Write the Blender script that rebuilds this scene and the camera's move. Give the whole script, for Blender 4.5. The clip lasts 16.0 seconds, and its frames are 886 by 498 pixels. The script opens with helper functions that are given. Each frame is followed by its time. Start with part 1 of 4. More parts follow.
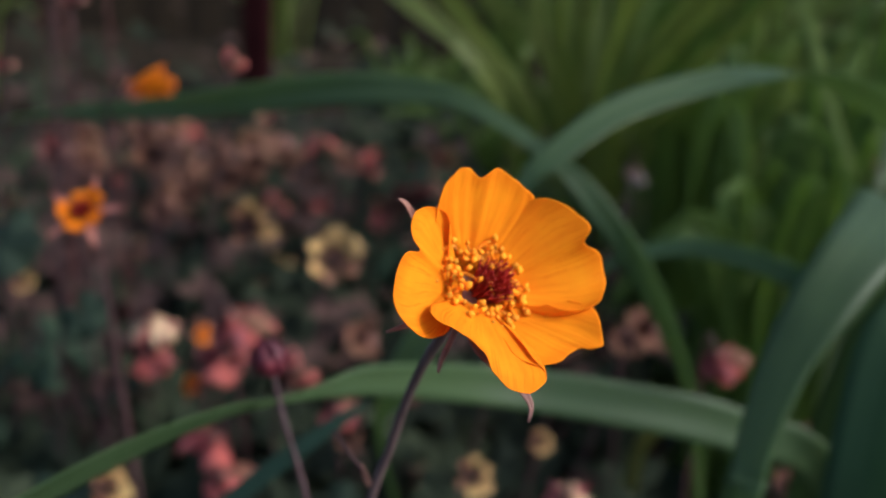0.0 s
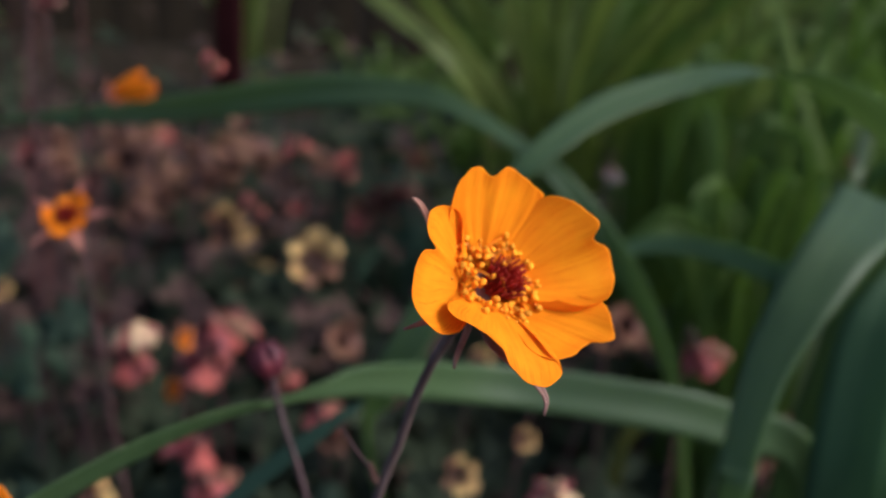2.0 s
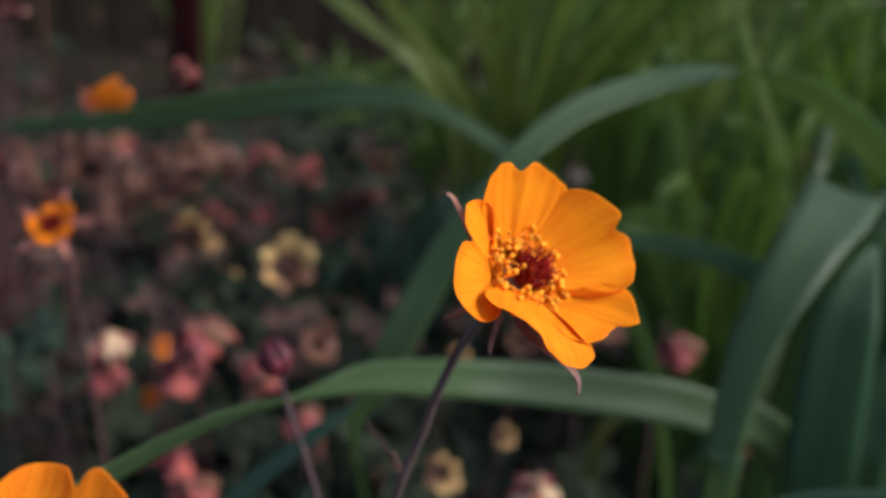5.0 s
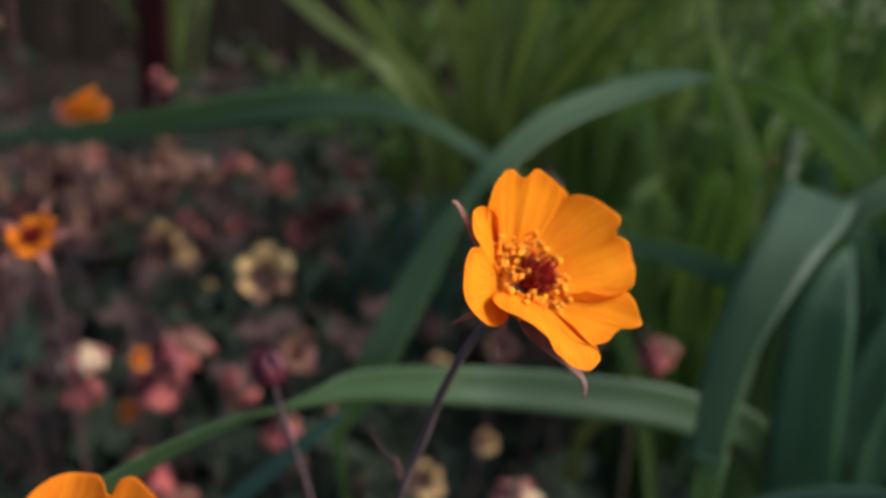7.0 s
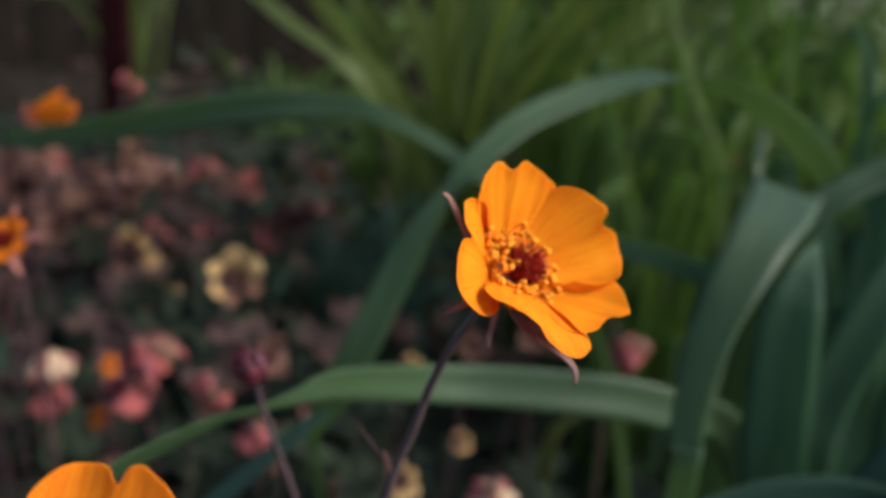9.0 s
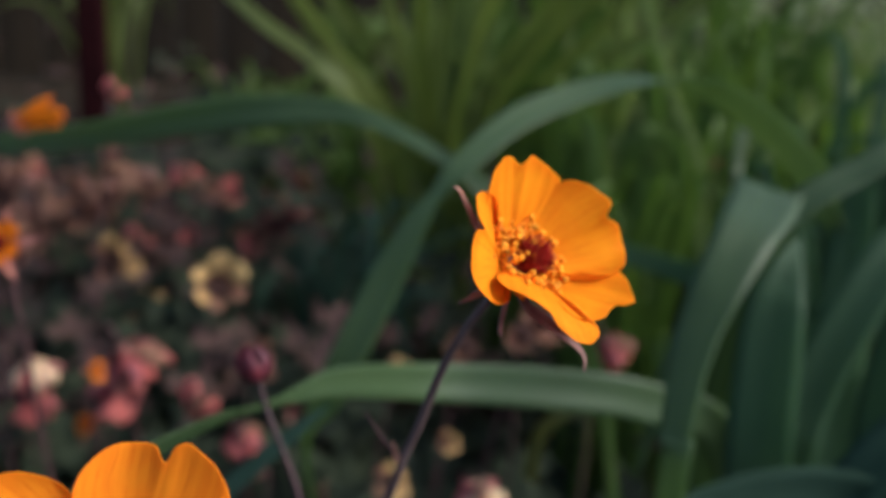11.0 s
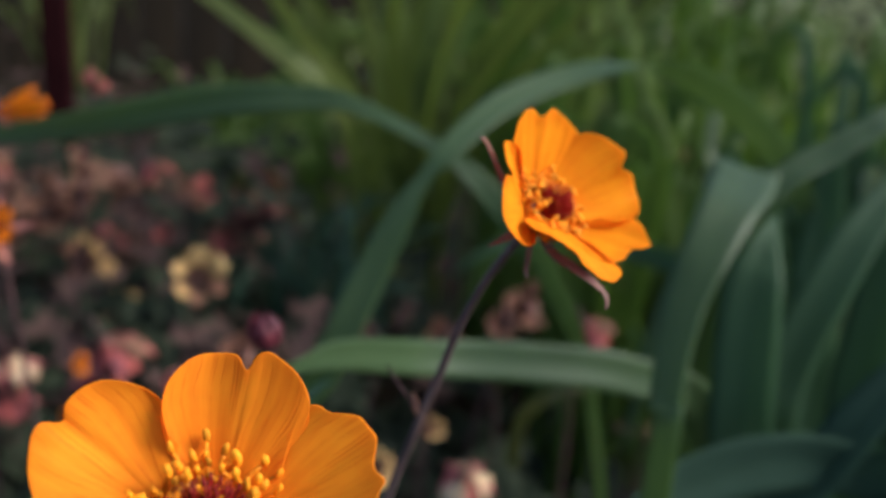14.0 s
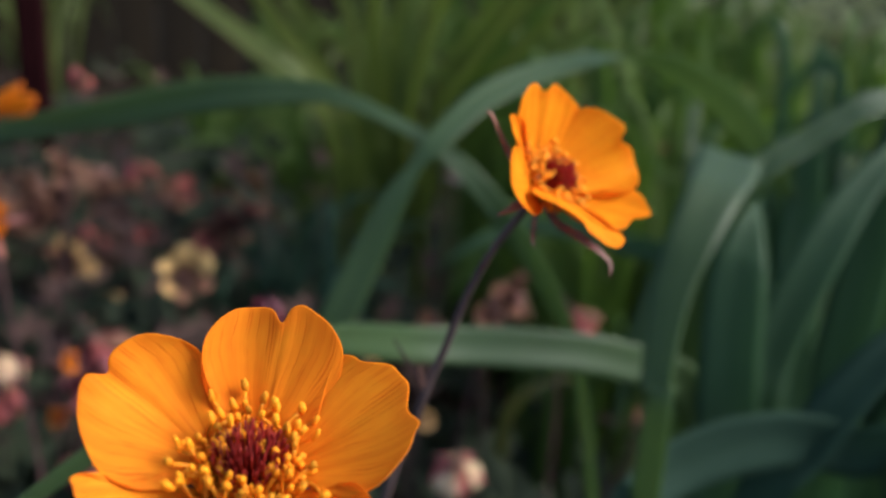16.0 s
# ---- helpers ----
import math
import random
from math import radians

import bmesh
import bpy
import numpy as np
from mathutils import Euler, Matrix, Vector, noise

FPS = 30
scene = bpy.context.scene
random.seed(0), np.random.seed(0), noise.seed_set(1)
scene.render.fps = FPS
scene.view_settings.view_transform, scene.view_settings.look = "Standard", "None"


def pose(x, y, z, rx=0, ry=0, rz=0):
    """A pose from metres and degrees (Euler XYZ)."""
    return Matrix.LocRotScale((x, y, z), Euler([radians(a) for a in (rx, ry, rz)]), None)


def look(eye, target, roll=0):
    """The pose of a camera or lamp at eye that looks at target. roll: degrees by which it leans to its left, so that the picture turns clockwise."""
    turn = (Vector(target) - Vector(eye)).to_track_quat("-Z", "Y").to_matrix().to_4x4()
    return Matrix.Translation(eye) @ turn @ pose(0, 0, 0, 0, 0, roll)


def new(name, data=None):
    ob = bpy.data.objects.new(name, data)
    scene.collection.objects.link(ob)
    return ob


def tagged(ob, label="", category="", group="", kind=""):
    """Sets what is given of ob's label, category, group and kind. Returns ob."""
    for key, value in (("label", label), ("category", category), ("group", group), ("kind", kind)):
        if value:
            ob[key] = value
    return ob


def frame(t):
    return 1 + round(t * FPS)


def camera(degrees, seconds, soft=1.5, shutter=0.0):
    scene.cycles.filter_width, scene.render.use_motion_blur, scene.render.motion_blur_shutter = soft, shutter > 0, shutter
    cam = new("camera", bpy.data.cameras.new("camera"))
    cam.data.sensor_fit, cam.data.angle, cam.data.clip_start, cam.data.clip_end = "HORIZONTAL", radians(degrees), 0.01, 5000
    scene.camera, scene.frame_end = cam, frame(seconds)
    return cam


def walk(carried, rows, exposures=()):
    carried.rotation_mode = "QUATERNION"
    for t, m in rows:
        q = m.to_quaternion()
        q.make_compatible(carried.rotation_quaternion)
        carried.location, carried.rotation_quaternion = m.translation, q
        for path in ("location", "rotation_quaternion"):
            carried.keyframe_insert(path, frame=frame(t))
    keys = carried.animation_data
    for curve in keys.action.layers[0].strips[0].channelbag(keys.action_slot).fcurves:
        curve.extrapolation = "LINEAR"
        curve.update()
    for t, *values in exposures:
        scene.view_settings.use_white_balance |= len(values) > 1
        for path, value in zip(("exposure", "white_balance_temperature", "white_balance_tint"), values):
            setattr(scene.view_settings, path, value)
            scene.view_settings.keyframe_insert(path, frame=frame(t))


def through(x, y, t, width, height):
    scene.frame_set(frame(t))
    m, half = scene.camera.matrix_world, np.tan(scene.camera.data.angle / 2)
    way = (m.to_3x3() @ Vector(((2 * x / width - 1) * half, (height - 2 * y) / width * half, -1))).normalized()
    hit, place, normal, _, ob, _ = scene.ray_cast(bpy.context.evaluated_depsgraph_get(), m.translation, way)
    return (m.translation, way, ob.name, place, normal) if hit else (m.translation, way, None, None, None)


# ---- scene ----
cam = camera(51.8, 16.0)
cam.data.dof.use_dof = True
cam.data.dof.focus_distance = 0.126
cam.data.dof.aperture_fstop = 13.0
METRES, EYE, TILT, LEAN, TURN = 0.072, 0.60, -24.0, -5.0, 0.0
ROWS = [
    (0.0, 0.0, 0.0, 0.0, 0.0, 0.0, -0.0),
    (0.5, -0.017, -0.0047, -0.0059, -0.54, 0.01, 0.21),
    (1.0, -0.0348, -0.0117, -0.0059, -0.99, 0.02, 0.43),
    (1.5, -0.0597, -0.0228, -0.0008, -1.41, 0.07, 0.67),
    (2.0, -0.0933, -0.0312, -0.0063, -1.79, 0.06, 0.84),
    (2.5, -0.1287, -0.0458, -0.0208, -2.27, 0.08, 1.01),
    (3.0, -0.1627, -0.0616, -0.027, -2.65, 0.06, 1.18),
    (3.5, -0.1988, -0.0811, -0.0267, -3.06, 0.12, 1.39),
    (4.0, -0.2285, -0.0961, -0.0279, -3.54, 0.15, 1.61),
    (6.5, -0.3443, -0.1398, -0.0271, -6.11, 0.56, 2.86),
    (7.0, -0.3685, -0.1438, -0.028, -6.57, 0.66, 2.98),
    (7.5, -0.391, -0.1479, -0.0328, -7.11, 0.78, 3.11),
    (8.0, -0.409, -0.1448, -0.043, -7.65, 0.83, 3.26),
    (8.5, -0.4224, -0.1427, -0.0496, -8.24, 0.77, 3.43),
    (9.0, -0.4339, -0.1547, -0.0547, -8.76, 0.8, 3.69),
    (11.5, -0.5686, -0.2235, -0.0972, -10.6, 1.14, 4.43),
    (12.0, -0.6024, -0.2348, -0.1142, -10.95, 1.14, 4.56),
    (12.5, -0.6363, -0.2539, -0.1343, -11.29, 1.18, 4.73),
    (13.0, -0.6707, -0.2702, -0.1512, -11.79, 1.29, 4.95),
    (13.5, -0.7, -0.2835, -0.1827, -12.21, 1.23, 5.12),
    (14.0, -0.733, -0.2864, -0.2201, -12.59, 1.22, 5.21),
    (14.5, -0.7664, -0.3011, -0.2419, -13.03, 1.29, 5.49),
    (15.0, -0.7874, -0.3062, -0.2624, -13.38, 1.28, 5.71),
    (15.5, -0.8115, -0.3198, -0.2762, -13.73, 1.18, 5.96),
    (16.0, -0.8389, -0.3372, -0.2954, -13.98, 1.2, 6.13),
]
walk(cam, [(t, pose(0, 0, EYE, TILT, LEAN, TURN) @ pose(METRES * x, METRES * y, METRES * z, 90 + pitch, roll, yaw)) for t, x, y, z, yaw, pitch, roll in ROWS],
     exposures=[(0.0, 0.38, 6020, 8), (4.0, 0.39, 6020, 8), (9.0, 0.42, 6020, 8), (12.5, 0.48, 6060, 7), (16.0, 0.54, 6100, 6)])

# ---------------------------------------------------------------- light
world = bpy.data.worlds.new("world")
scene.world = world
world.use_nodes = True
wn = world.node_tree.nodes
sky = wn.new("ShaderNodeTexSky")
sky.sky_type, sky.sun_disc = "NISHITA", False
sky.sun_elevation, sky.sun_rotation = radians(41), radians(105)
sky.air_density, sky.dust_density = 1.0, 2.5
world.node_tree.links.new(sky.outputs[0], wn["Background"].inputs[0])
wn["Background"].inputs[1].default_value = 0.15

lamp = bpy.data.lights.new("sun", "SUN")
lamp.energy, lamp.angle, lamp.color = 2.75, radians(32), (1.0, 0.95, 0.89)
sun = new("sun", lamp)
sun.matrix_world = look((0.95, -0.26, 0.86), (0, 0, 0))


# ---------------------------------------------------------------- materials
def shader(name, rough=0.5, spec=0.4):
    m = bpy.data.materials.new(name)
    m.use_nodes = True
    b = m.node_tree.nodes["Principled BSDF"]
    b.inputs["Roughness"].default_value = rough
    b.inputs["Specular IOR Level"].default_value = spec
    return m, m.node_tree.nodes, m.node_tree.links, b


def ramp(nodes, links, source, stops):
    r = nodes.new("ShaderNodeValToRGB")
    while len(r.color_ramp.elements) < len(stops):
        r.color_ramp.elements.new(0.5)
    for e, (p, c) in zip(r.color_ramp.elements, stops):
        e.position, e.color = p, (*c, 1)
    links.new(source, r.inputs[0])
    return r.outputs[0]


def mixed(nodes, links, a, b, fac, mode="MIX"):
    m = nodes.new("ShaderNodeMix")
    m.data_type, m.blend_type = "RGBA", mode
    for socket, value in ((m.inputs[0], fac), (m.inputs[6], a), (m.inputs[7], b)):
        if isinstance(value, bpy.types.NodeSocket):
            links.new(value, socket)
        elif isinstance(value, tuple):
            socket.default_value = (*value, 1)
        else:
            socket.default_value = value
    return m.outputs[2]


def noise_tex(nodes, links, coord, scale, detail=3.0, stretch=(1, 1, 1)):
    mp = nodes.new("ShaderNodeMapping")
    mp.inputs["Scale"].default_value = stretch
    links.new(coord, mp.inputs[0])
    n = nodes.new("ShaderNodeTexNoise")
    n.inputs["Scale"].default_value, n.inputs["Detail"].default_value = scale, detail
    links.new(mp.outputs[0], n.inputs[0])
    return n.outputs[0]


def bumped(nodes, links, b, height, strength, distance):
    bp = nodes.new("ShaderNodeBump")
    bp.inputs["Strength"].default_value, bp.inputs["Distance"].default_value = strength, distance
    links.new(height, bp.inputs["Height"])
    links.new(bp.outputs[0], b.inputs["Normal"])


def thin(nodes, links, b, colour, amount, tint=(1.0, 1.0, 1.0)):
    """Lets light through a thin leaf or petal, half of the tint at each of its two skins."""
    t = nodes.new("ShaderNodeBsdfTranslucent")
    root = nodes.new("ShaderNodeGamma")
    root.inputs[1].default_value = 0.5
    links.new(mixed(nodes, links, colour, tint, 1.0, "MULTIPLY"), root.inputs[0])
    links.new(root.outputs[0], t.inputs[0])
    m = nodes.new("ShaderNodeMixShader")
    m.inputs[0].default_value = amount
    links.new(b.outputs[0], m.inputs[1])
    links.new(t.outputs[0], m.inputs[2])
    links.new(m.outputs[0], nodes["Material Output"].inputs[0])


def vein_set(n, l, sep, warp, count, width, strength, start):
    """Fine lines that fan out from the claw, from 'start' on along the petal."""
    def calc(op, a, b):
        m = n.new("ShaderNodeMath")
        m.operation = op
        for socket, value in ((m.inputs[0], a), (m.inputs[1], b)):
            if isinstance(value, bpy.types.NodeSocket):
                l.new(value, socket)
            else:
                socket.default_value = value
        return m.outputs[0]
    s = calc("ADD", calc("MULTIPLY", sep.outputs[1], count), calc("MULTIPLY", warp, count * 0.05))
    line = ramp(n, l, calc("PINGPONG", s, 0.5), [(0.0, (strength,) * 3), (width, (0, 0, 0))])
    begin = ramp(n, l, sep.outputs[0], [(start, (0, 0, 0)), (start + 0.25, (1, 1, 1)), (0.85, (1, 1, 1)), (1.0, (0.3, 0.3, 0.3))])
    return mixed(n, l, line, begin, 1.0, "MULTIPLY")


def petal_material(name, inner, middle, edge, vein, through=0.3, rough=0.5, knee=0.35):
    """UV x runs from the claw to the rim, UV y across."""
    m, n, l, b = shader(name, rough, 0.04)
    uv = n.new("ShaderNodeTexCoord").outputs["UV"]
    sep = n.new("ShaderNodeSeparateXYZ")
    l.new(uv, sep.inputs[0])
    base = ramp(n, l, sep.outputs[0], [(0.0, inner), (knee, middle), (0.82, middle), (1.0, edge)])
    streak = noise_tex(n, l, uv, 1.0, 4.0, (1.3, 13, 1))
    fine = noise_tex(n, l, uv, 1.0, 2.0, (2.2, 26, 1))
    warp = noise_tex(n, l, uv, 1.0, 3.0, (3.0, 5.0, 1))
    veins = mixed(n, l, vein_set(n, l, sep, warp, 12.0, 0.08, 0.75, 0.05), vein_set(n, l, sep, warp, 27.0, 0.11, 0.60, 0.35), 1.0, "LIGHTEN")
    patchy = ramp(n, l, noise_tex(n, l, uv, 1.0, 2.0, (4, 9, 1)), [(0.42, (0.08, 0.08, 0.08)), (0.62, (1, 1, 1))])
    veins = mixed(n, l, veins, patchy, 1.0, "MULTIPLY")
    soft = ramp(n, l, fine, [(0.4, (0, 0, 0)), (0.7, (0.30, 0.30, 0.30))])
    col = mixed(n, l, mixed(n, l, base, vein, soft), vein, veins)
    blotch = noise_tex(n, l, uv, 3.0, 3.0)
    tint = ramp(n, l, blotch, [(0.3, (0.92, 0.80, 0.75)), (0.7, (1.0, 1.02, 1.0))])
    col = mixed(n, l, col, tint, 1.0, "MULTIPLY")
    rnd = n.new("ShaderNodeObjectInfo").outputs["Random"]
    per = ramp(n, l, rnd, [(0.0, (0.98, 0.90, 0.9)), (1.0, (1.0, 1.04, 1.0))])
    col = mixed(n, l, col, per, 1.0, "MULTIPLY")
    l.new(col, b.inputs["Base Color"])
    height = mixed(n, l, streak, veins, 0.5, "SUBTRACT")
    bumped(n, l, b, height, 0.24, 0.0005)
    thin(n, l, b, col, through, (1.0, 0.62, 0.5))
    return m


def blade_material(name, dark, light, through=0.25, rough=0.42, spec=0.5, mid=(0.16, 0.24, 0.08), glow=(1.5, 1.7, 0.85)):
    """UV x runs along the blade, UV y across."""
    m, n, l, b = shader(name, rough, spec)
    uv = n.new("ShaderNodeTexCoord").outputs["UV"]
    sep = n.new("ShaderNodeSeparateXYZ")
    l.new(uv, sep.inputs[0])
    streak = noise_tex(n, l, uv, 1.0, 4.0, (1.2, 34, 1))
    col = ramp(n, l, streak, [(0.3, dark), (0.7, light)])
    patch = noise_tex(n, l, uv, 2.5, 4.0, (2.5, 1.0, 1))
    tint = ramp(n, l, patch, [(0.3, (0.72, 0.76, 0.7)), (0.7, (1.1, 1.06, 1.0))])
    col = mixed(n, l, col, tint, 1.0, "MULTIPLY")
    rib = ramp(n, l, sep.outputs[1], [(0.46, (0, 0, 0)), (0.5, (0.28, 0.28, 0.28)), (0.54, (0, 0, 0))])
    col = mixed(n, l, col, mid, rib)
    rnd = n.new("ShaderNodeObjectInfo").outputs["Random"]
    per = ramp(n, l, rnd, [(0.0, (0.7, 0.72, 0.6)), (1.0, (1.15, 1.1, 1.0))])
    col = mixed(n, l, col, per, 1.0, "MULTIPLY")
    l.new(col, b.inputs["Base Color"])
    bumped(n, l, b, streak, 0.16, 0.0006)
    thin(n, l, b, col, through, glow)
    return m


def plain_material(name, dark, light, scale=60, rough=0.6, through=0.0, spec=0.3, bump=0.3, distance=0.001, stretch=(1, 1, 1), island=False):
    m, n, l, b = shader(name, rough, spec)
    co = n.new("ShaderNodeTexCoord").outputs["Object"]
    big = noise_tex(n, l, co, scale, 5.0, stretch)
    col = ramp(n, l, big, [(0.32, dark), (0.68, light)])
    if island:
        rnd = n.new("ShaderNodeNewGeometry").outputs["Random Per Island"]
    else:
        rnd = n.new("ShaderNodeObjectInfo").outputs["Random"]
    per = ramp(n, l, rnd, [(0.0, (0.62, 0.62, 0.66)), (1.0, (1.2, 1.15, 1.05))])
    col = mixed(n, l, col, per, 1.0, "MULTIPLY")
    l.new(col, b.inputs["Base Color"])
    fine = noise_tex(n, l, co, scale * 5, 3.0, stretch)
    bumped(n, l, b, fine, bump, distance)
    if through:
        thin(n, l, b, col, through)
    return m


ORANGE = petal_material("orange_petal", (0.95, 0.35, 0.012), (1.0, 0.375, 0.012), (0.98, 0.33, 0.010), (0.76, 0.16, 0.005), 0.34)
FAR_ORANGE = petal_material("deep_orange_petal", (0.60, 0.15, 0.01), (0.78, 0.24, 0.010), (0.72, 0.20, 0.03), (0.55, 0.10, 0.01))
NEAR_ORANGE = petal_material("rich_orange_petal", (0.97, 0.30, 0.014), (1.0, 0.345, 0.018), (1.0, 0.320, 0.016), (0.70, 0.095, 0.005), 0.34)
YELLOW = petal_material("pale_yellow_petal", (0.16, 0.08, 0.05), (0.70, 0.50, 0.22), (0.76, 0.56, 0.30), (0.45, 0.25, 0.12), knee=0.62)
PINK = petal_material("salmon_pink_petal", (0.36, 0.10, 0.09), (0.62, 0.18, 0.165), (0.70, 0.36, 0.31), (0.46, 0.07, 0.08))
CREAM = petal_material("cream_pink_petal", (0.76, 0.58, 0.36), (0.84, 0.68, 0.46), (0.62, 0.32, 0.30), (0.55, 0.26, 0.22))
FADED = petal_material("faded_brown_pink_petal", (0.09, 0.045, 0.036), (0.280, 0.150, 0.105), (0.42, 0.265, 0.185), (0.11, 0.06, 0.05))
LILAC = petal_material("pale_lilac_grey_petal", (0.20, 0.175, 0.175), (0.25, 0.23, 0.225), (0.33, 0.305, 0.30), (0.24, 0.20, 0.21))
ROSE = petal_material("dusky_rose_petal", (0.08, 0.024, 0.03), (0.14, 0.038, 0.044), (0.19, 0.075, 0.078), (0.06, 0.014, 0.02))
ANTHER = plain_material("anther", (0.90, 0.30, 0.004), (1.0, 0.39, 0.007), 900, 0.7, 0.05, bump=0.4, distance=0.0002)
FILAMENT = plain_material("filament", (0.90, 0.27, 0.008), (1.0, 0.38, 0.012), 500, 0.5, 0.2)
STYLE = plain_material("style", (0.22, 0.010, 0.010), (0.42, 0.024, 0.014), 500, 0.5, 0.1)
STEM = plain_material("stem", (0.048, 0.024, 0.027), (0.098, 0.052, 0.055), 260, 0.55, bump=0.5, distance=0.0004, stretch=(1, 1, 0.15))
HAIRY_STEM = plain_material("hairy_stem", (0.120, 0.074, 0.070), (0.225, 0.148, 0.138), 260, 0.8, 0.1, bump=0.6, distance=0.0005, stretch=(1, 1, 0.15))
RED_STEM = plain_material("red_brown_stem", (0.060, 0.020, 0.020), (0.125, 0.042, 0.038), 260, 0.6, bump=0.4, distance=0.0004, stretch=(1, 1, 0.15))
SEPAL = plain_material("sepal", (0.23, 0.105, 0.088), (0.39, 0.205, 0.16), 260, 0.55, 0.15)
BLADE = blade_material("iris_leaf", (0.050, 0.090, 0.047), (0.082, 0.134, 0.071), 0.44, 0.44, 0.32, (0.070, 0.125, 0.056), (1.7, 1.85, 0.8))
# Darker, bluer copy of iris_leaf; the blue of shaded growth is put into its colour.
BLADE_DARK = blade_material("dark_leaf", (0.042, 0.092, 0.056), (0.064, 0.126, 0.076), 0.42, 0.58, 0.2, (0.045, 0.098, 0.048), (1.5, 1.7, 0.9))
GRASS = blade_material("grass_leaf", (0.078, 0.135, 0.032), (0.140, 0.215, 0.064), 0.46, 0.6, 0.25)
FAN_LEAF = blade_material("tall_grass_leaf", (0.105, 0.140, 0.040), (0.195, 0.235, 0.088), 0.46, 0.5, 0.35)
# Brighter copy of grass_leaf; hazy light on the far clumps is put into its colour.
LIGHT_GRASS = blade_material("light_grass_leaf", (0.135, 0.185, 0.066), (0.24, 0.30, 0.13), 0.46, 0.55, 0.3)
# Darkest leaf copy: the bluish shade low among the leaves is put into its colour.
BLADE_SHADED = blade_material("deep_green_leaf", (0.028, 0.060, 0.053), (0.043, 0.085, 0.072), 0.3, 0.75, 0.1, (0.028, 0.06, 0.035))
STRAW = blade_material("yellowing_leaf", (0.12, 0.118, 0.04), (0.22, 0.205, 0.09), 0.3)
PALE = blade_material("pale_tip", (0.18, 0.22, 0.13), (0.32, 0.36, 0.24), 0.3)
LEAFLET = plain_material("geum_leaf", (0.019, 0.027, 0.018), (0.045, 0.058, 0.034), 25, 0.75, 0.2, 0.1, island=True)
BRONZE = plain_material("bronze_leaf", (0.048, 0.030, 0.028), (0.110, 0.066, 0.056), 40, 0.75, 0.15, 0.1, island=True)
SOIL = plain_material("soil", (0.013, 0.010, 0.007), (0.032, 0.024, 0.017), 9, 0.95, spec=0.1, bump=0.8, distance=0.02)
RUST = plain_material("red_brown_paint", (0.010, 0.002, 0.003), (0.018, 0.004, 0.005), 14, 0.9, spec=0.05, bump=0.4, distance=0.003)
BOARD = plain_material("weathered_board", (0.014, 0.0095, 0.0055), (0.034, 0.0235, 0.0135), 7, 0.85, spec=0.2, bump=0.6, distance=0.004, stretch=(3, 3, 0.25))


# ---------------------------------------------------------------- geometry helpers
def link(name, verts, faces, uvs, material, parent=None, label="", smooth=True):
    me = bpy.data.meshes.new(name)
    me.from_pydata([tuple(v) for v in verts], [], [tuple(f) for f in faces])
    if uvs is not None:
        layer = me.uv_layers.new(name="uv")
        idx = np.empty(len(me.loops), dtype=np.int32)
        me.loops.foreach_get("vertex_index", idx)
        layer.data.foreach_set("uv", np.asarray(uvs, dtype=np.float32)[idx].ravel())
    if smooth:
        me.polygons.foreach_set("use_smooth", [True] * len(me.polygons))
    me.materials.append(material)
    me.update()
    ob = new(name, me)
    if parent is not None:
        ob.parent = parent
    if label:
        tagged(ob, label)
    return ob


def again(ob, parent, m, name=None):
    """Another object on the same mesh."""
    o = new(name or ob.name.split(".")[0], ob.data)
    o.parent = parent
    o.matrix_basis = m
    return o


def empty(name, place=(0, 0, 0)):
    e = new(name)
    e.empty_display_size = 0.01
    e.location = place
    return e


def shell(P, thick, off=0):
    """Vertices, faces and UVs of a thin closed sheet from a grid of points (nu, nv, 3)."""
    nu, nv = P.shape[:2]
    du, dv = np.gradient(P, axis=0), np.gradient(P, axis=1)
    n = np.cross(du, dv)
    n /= np.linalg.norm(n, axis=2, keepdims=True) + 1e-12
    taper = np.ones((nu, nv, 1))
    taper[:, [0, -1]] = 0.35
    taper[[0, -1], :] = 0.35
    V = np.concatenate([(P + n * thick / 2 * taper).reshape(-1, 3), (P - n * thick / 2 * taper).reshape(-1, 3)])
    k = np.arange(nu * nv).reshape(nu, nv)
    a, b, c, d = k[:-1, :-1].ravel(), k[1:, :-1].ravel(), k[1:, 1:].ravel(), k[:-1, 1:].ravel()
    s = nu * nv
    F = [np.stack([a, b, c, d], 1), np.stack([d, c, b, a], 1) + s]
    rim = np.concatenate([k[:, 0], k[-1, 1:], k[-2::-1, -1], k[0, -2:0:-1]])
    nxt = np.roll(rim, -1)
    F.append(np.stack([rim, rim + s, nxt + s, nxt], 1))
    U, W = np.meshgrid(np.linspace(0, 1, nu), np.linspace(0, 1, nv), indexing="ij")
    uv = np.stack([U.ravel(), W.ravel()], 1)
    return V, np.concatenate(F) + off, np.concatenate([uv, uv])


def spline(ctrl, n):
    """Catmull-Rom through rows of numbers, n samples."""
    c = np.asarray(ctrl, float)
    c = np.vstack([2 * c[0] - c[1], c, 2 * c[-1] - c[-2]])
    out = []
    for s in np.linspace(0, len(c) - 3 - 1e-9, n):
        i = int(s)
        t = s - i
        p0, p1, p2, p3 = c[i:i + 4]
        out.append(0.5 * (2 * p1 + (p2 - p0) * t + (2 * p0 - 5 * p1 + 4 * p2 - p3) * t ** 2 + (3 * p1 - p0 - 3 * p2 + p3) * t ** 3))
    return np.array(out)


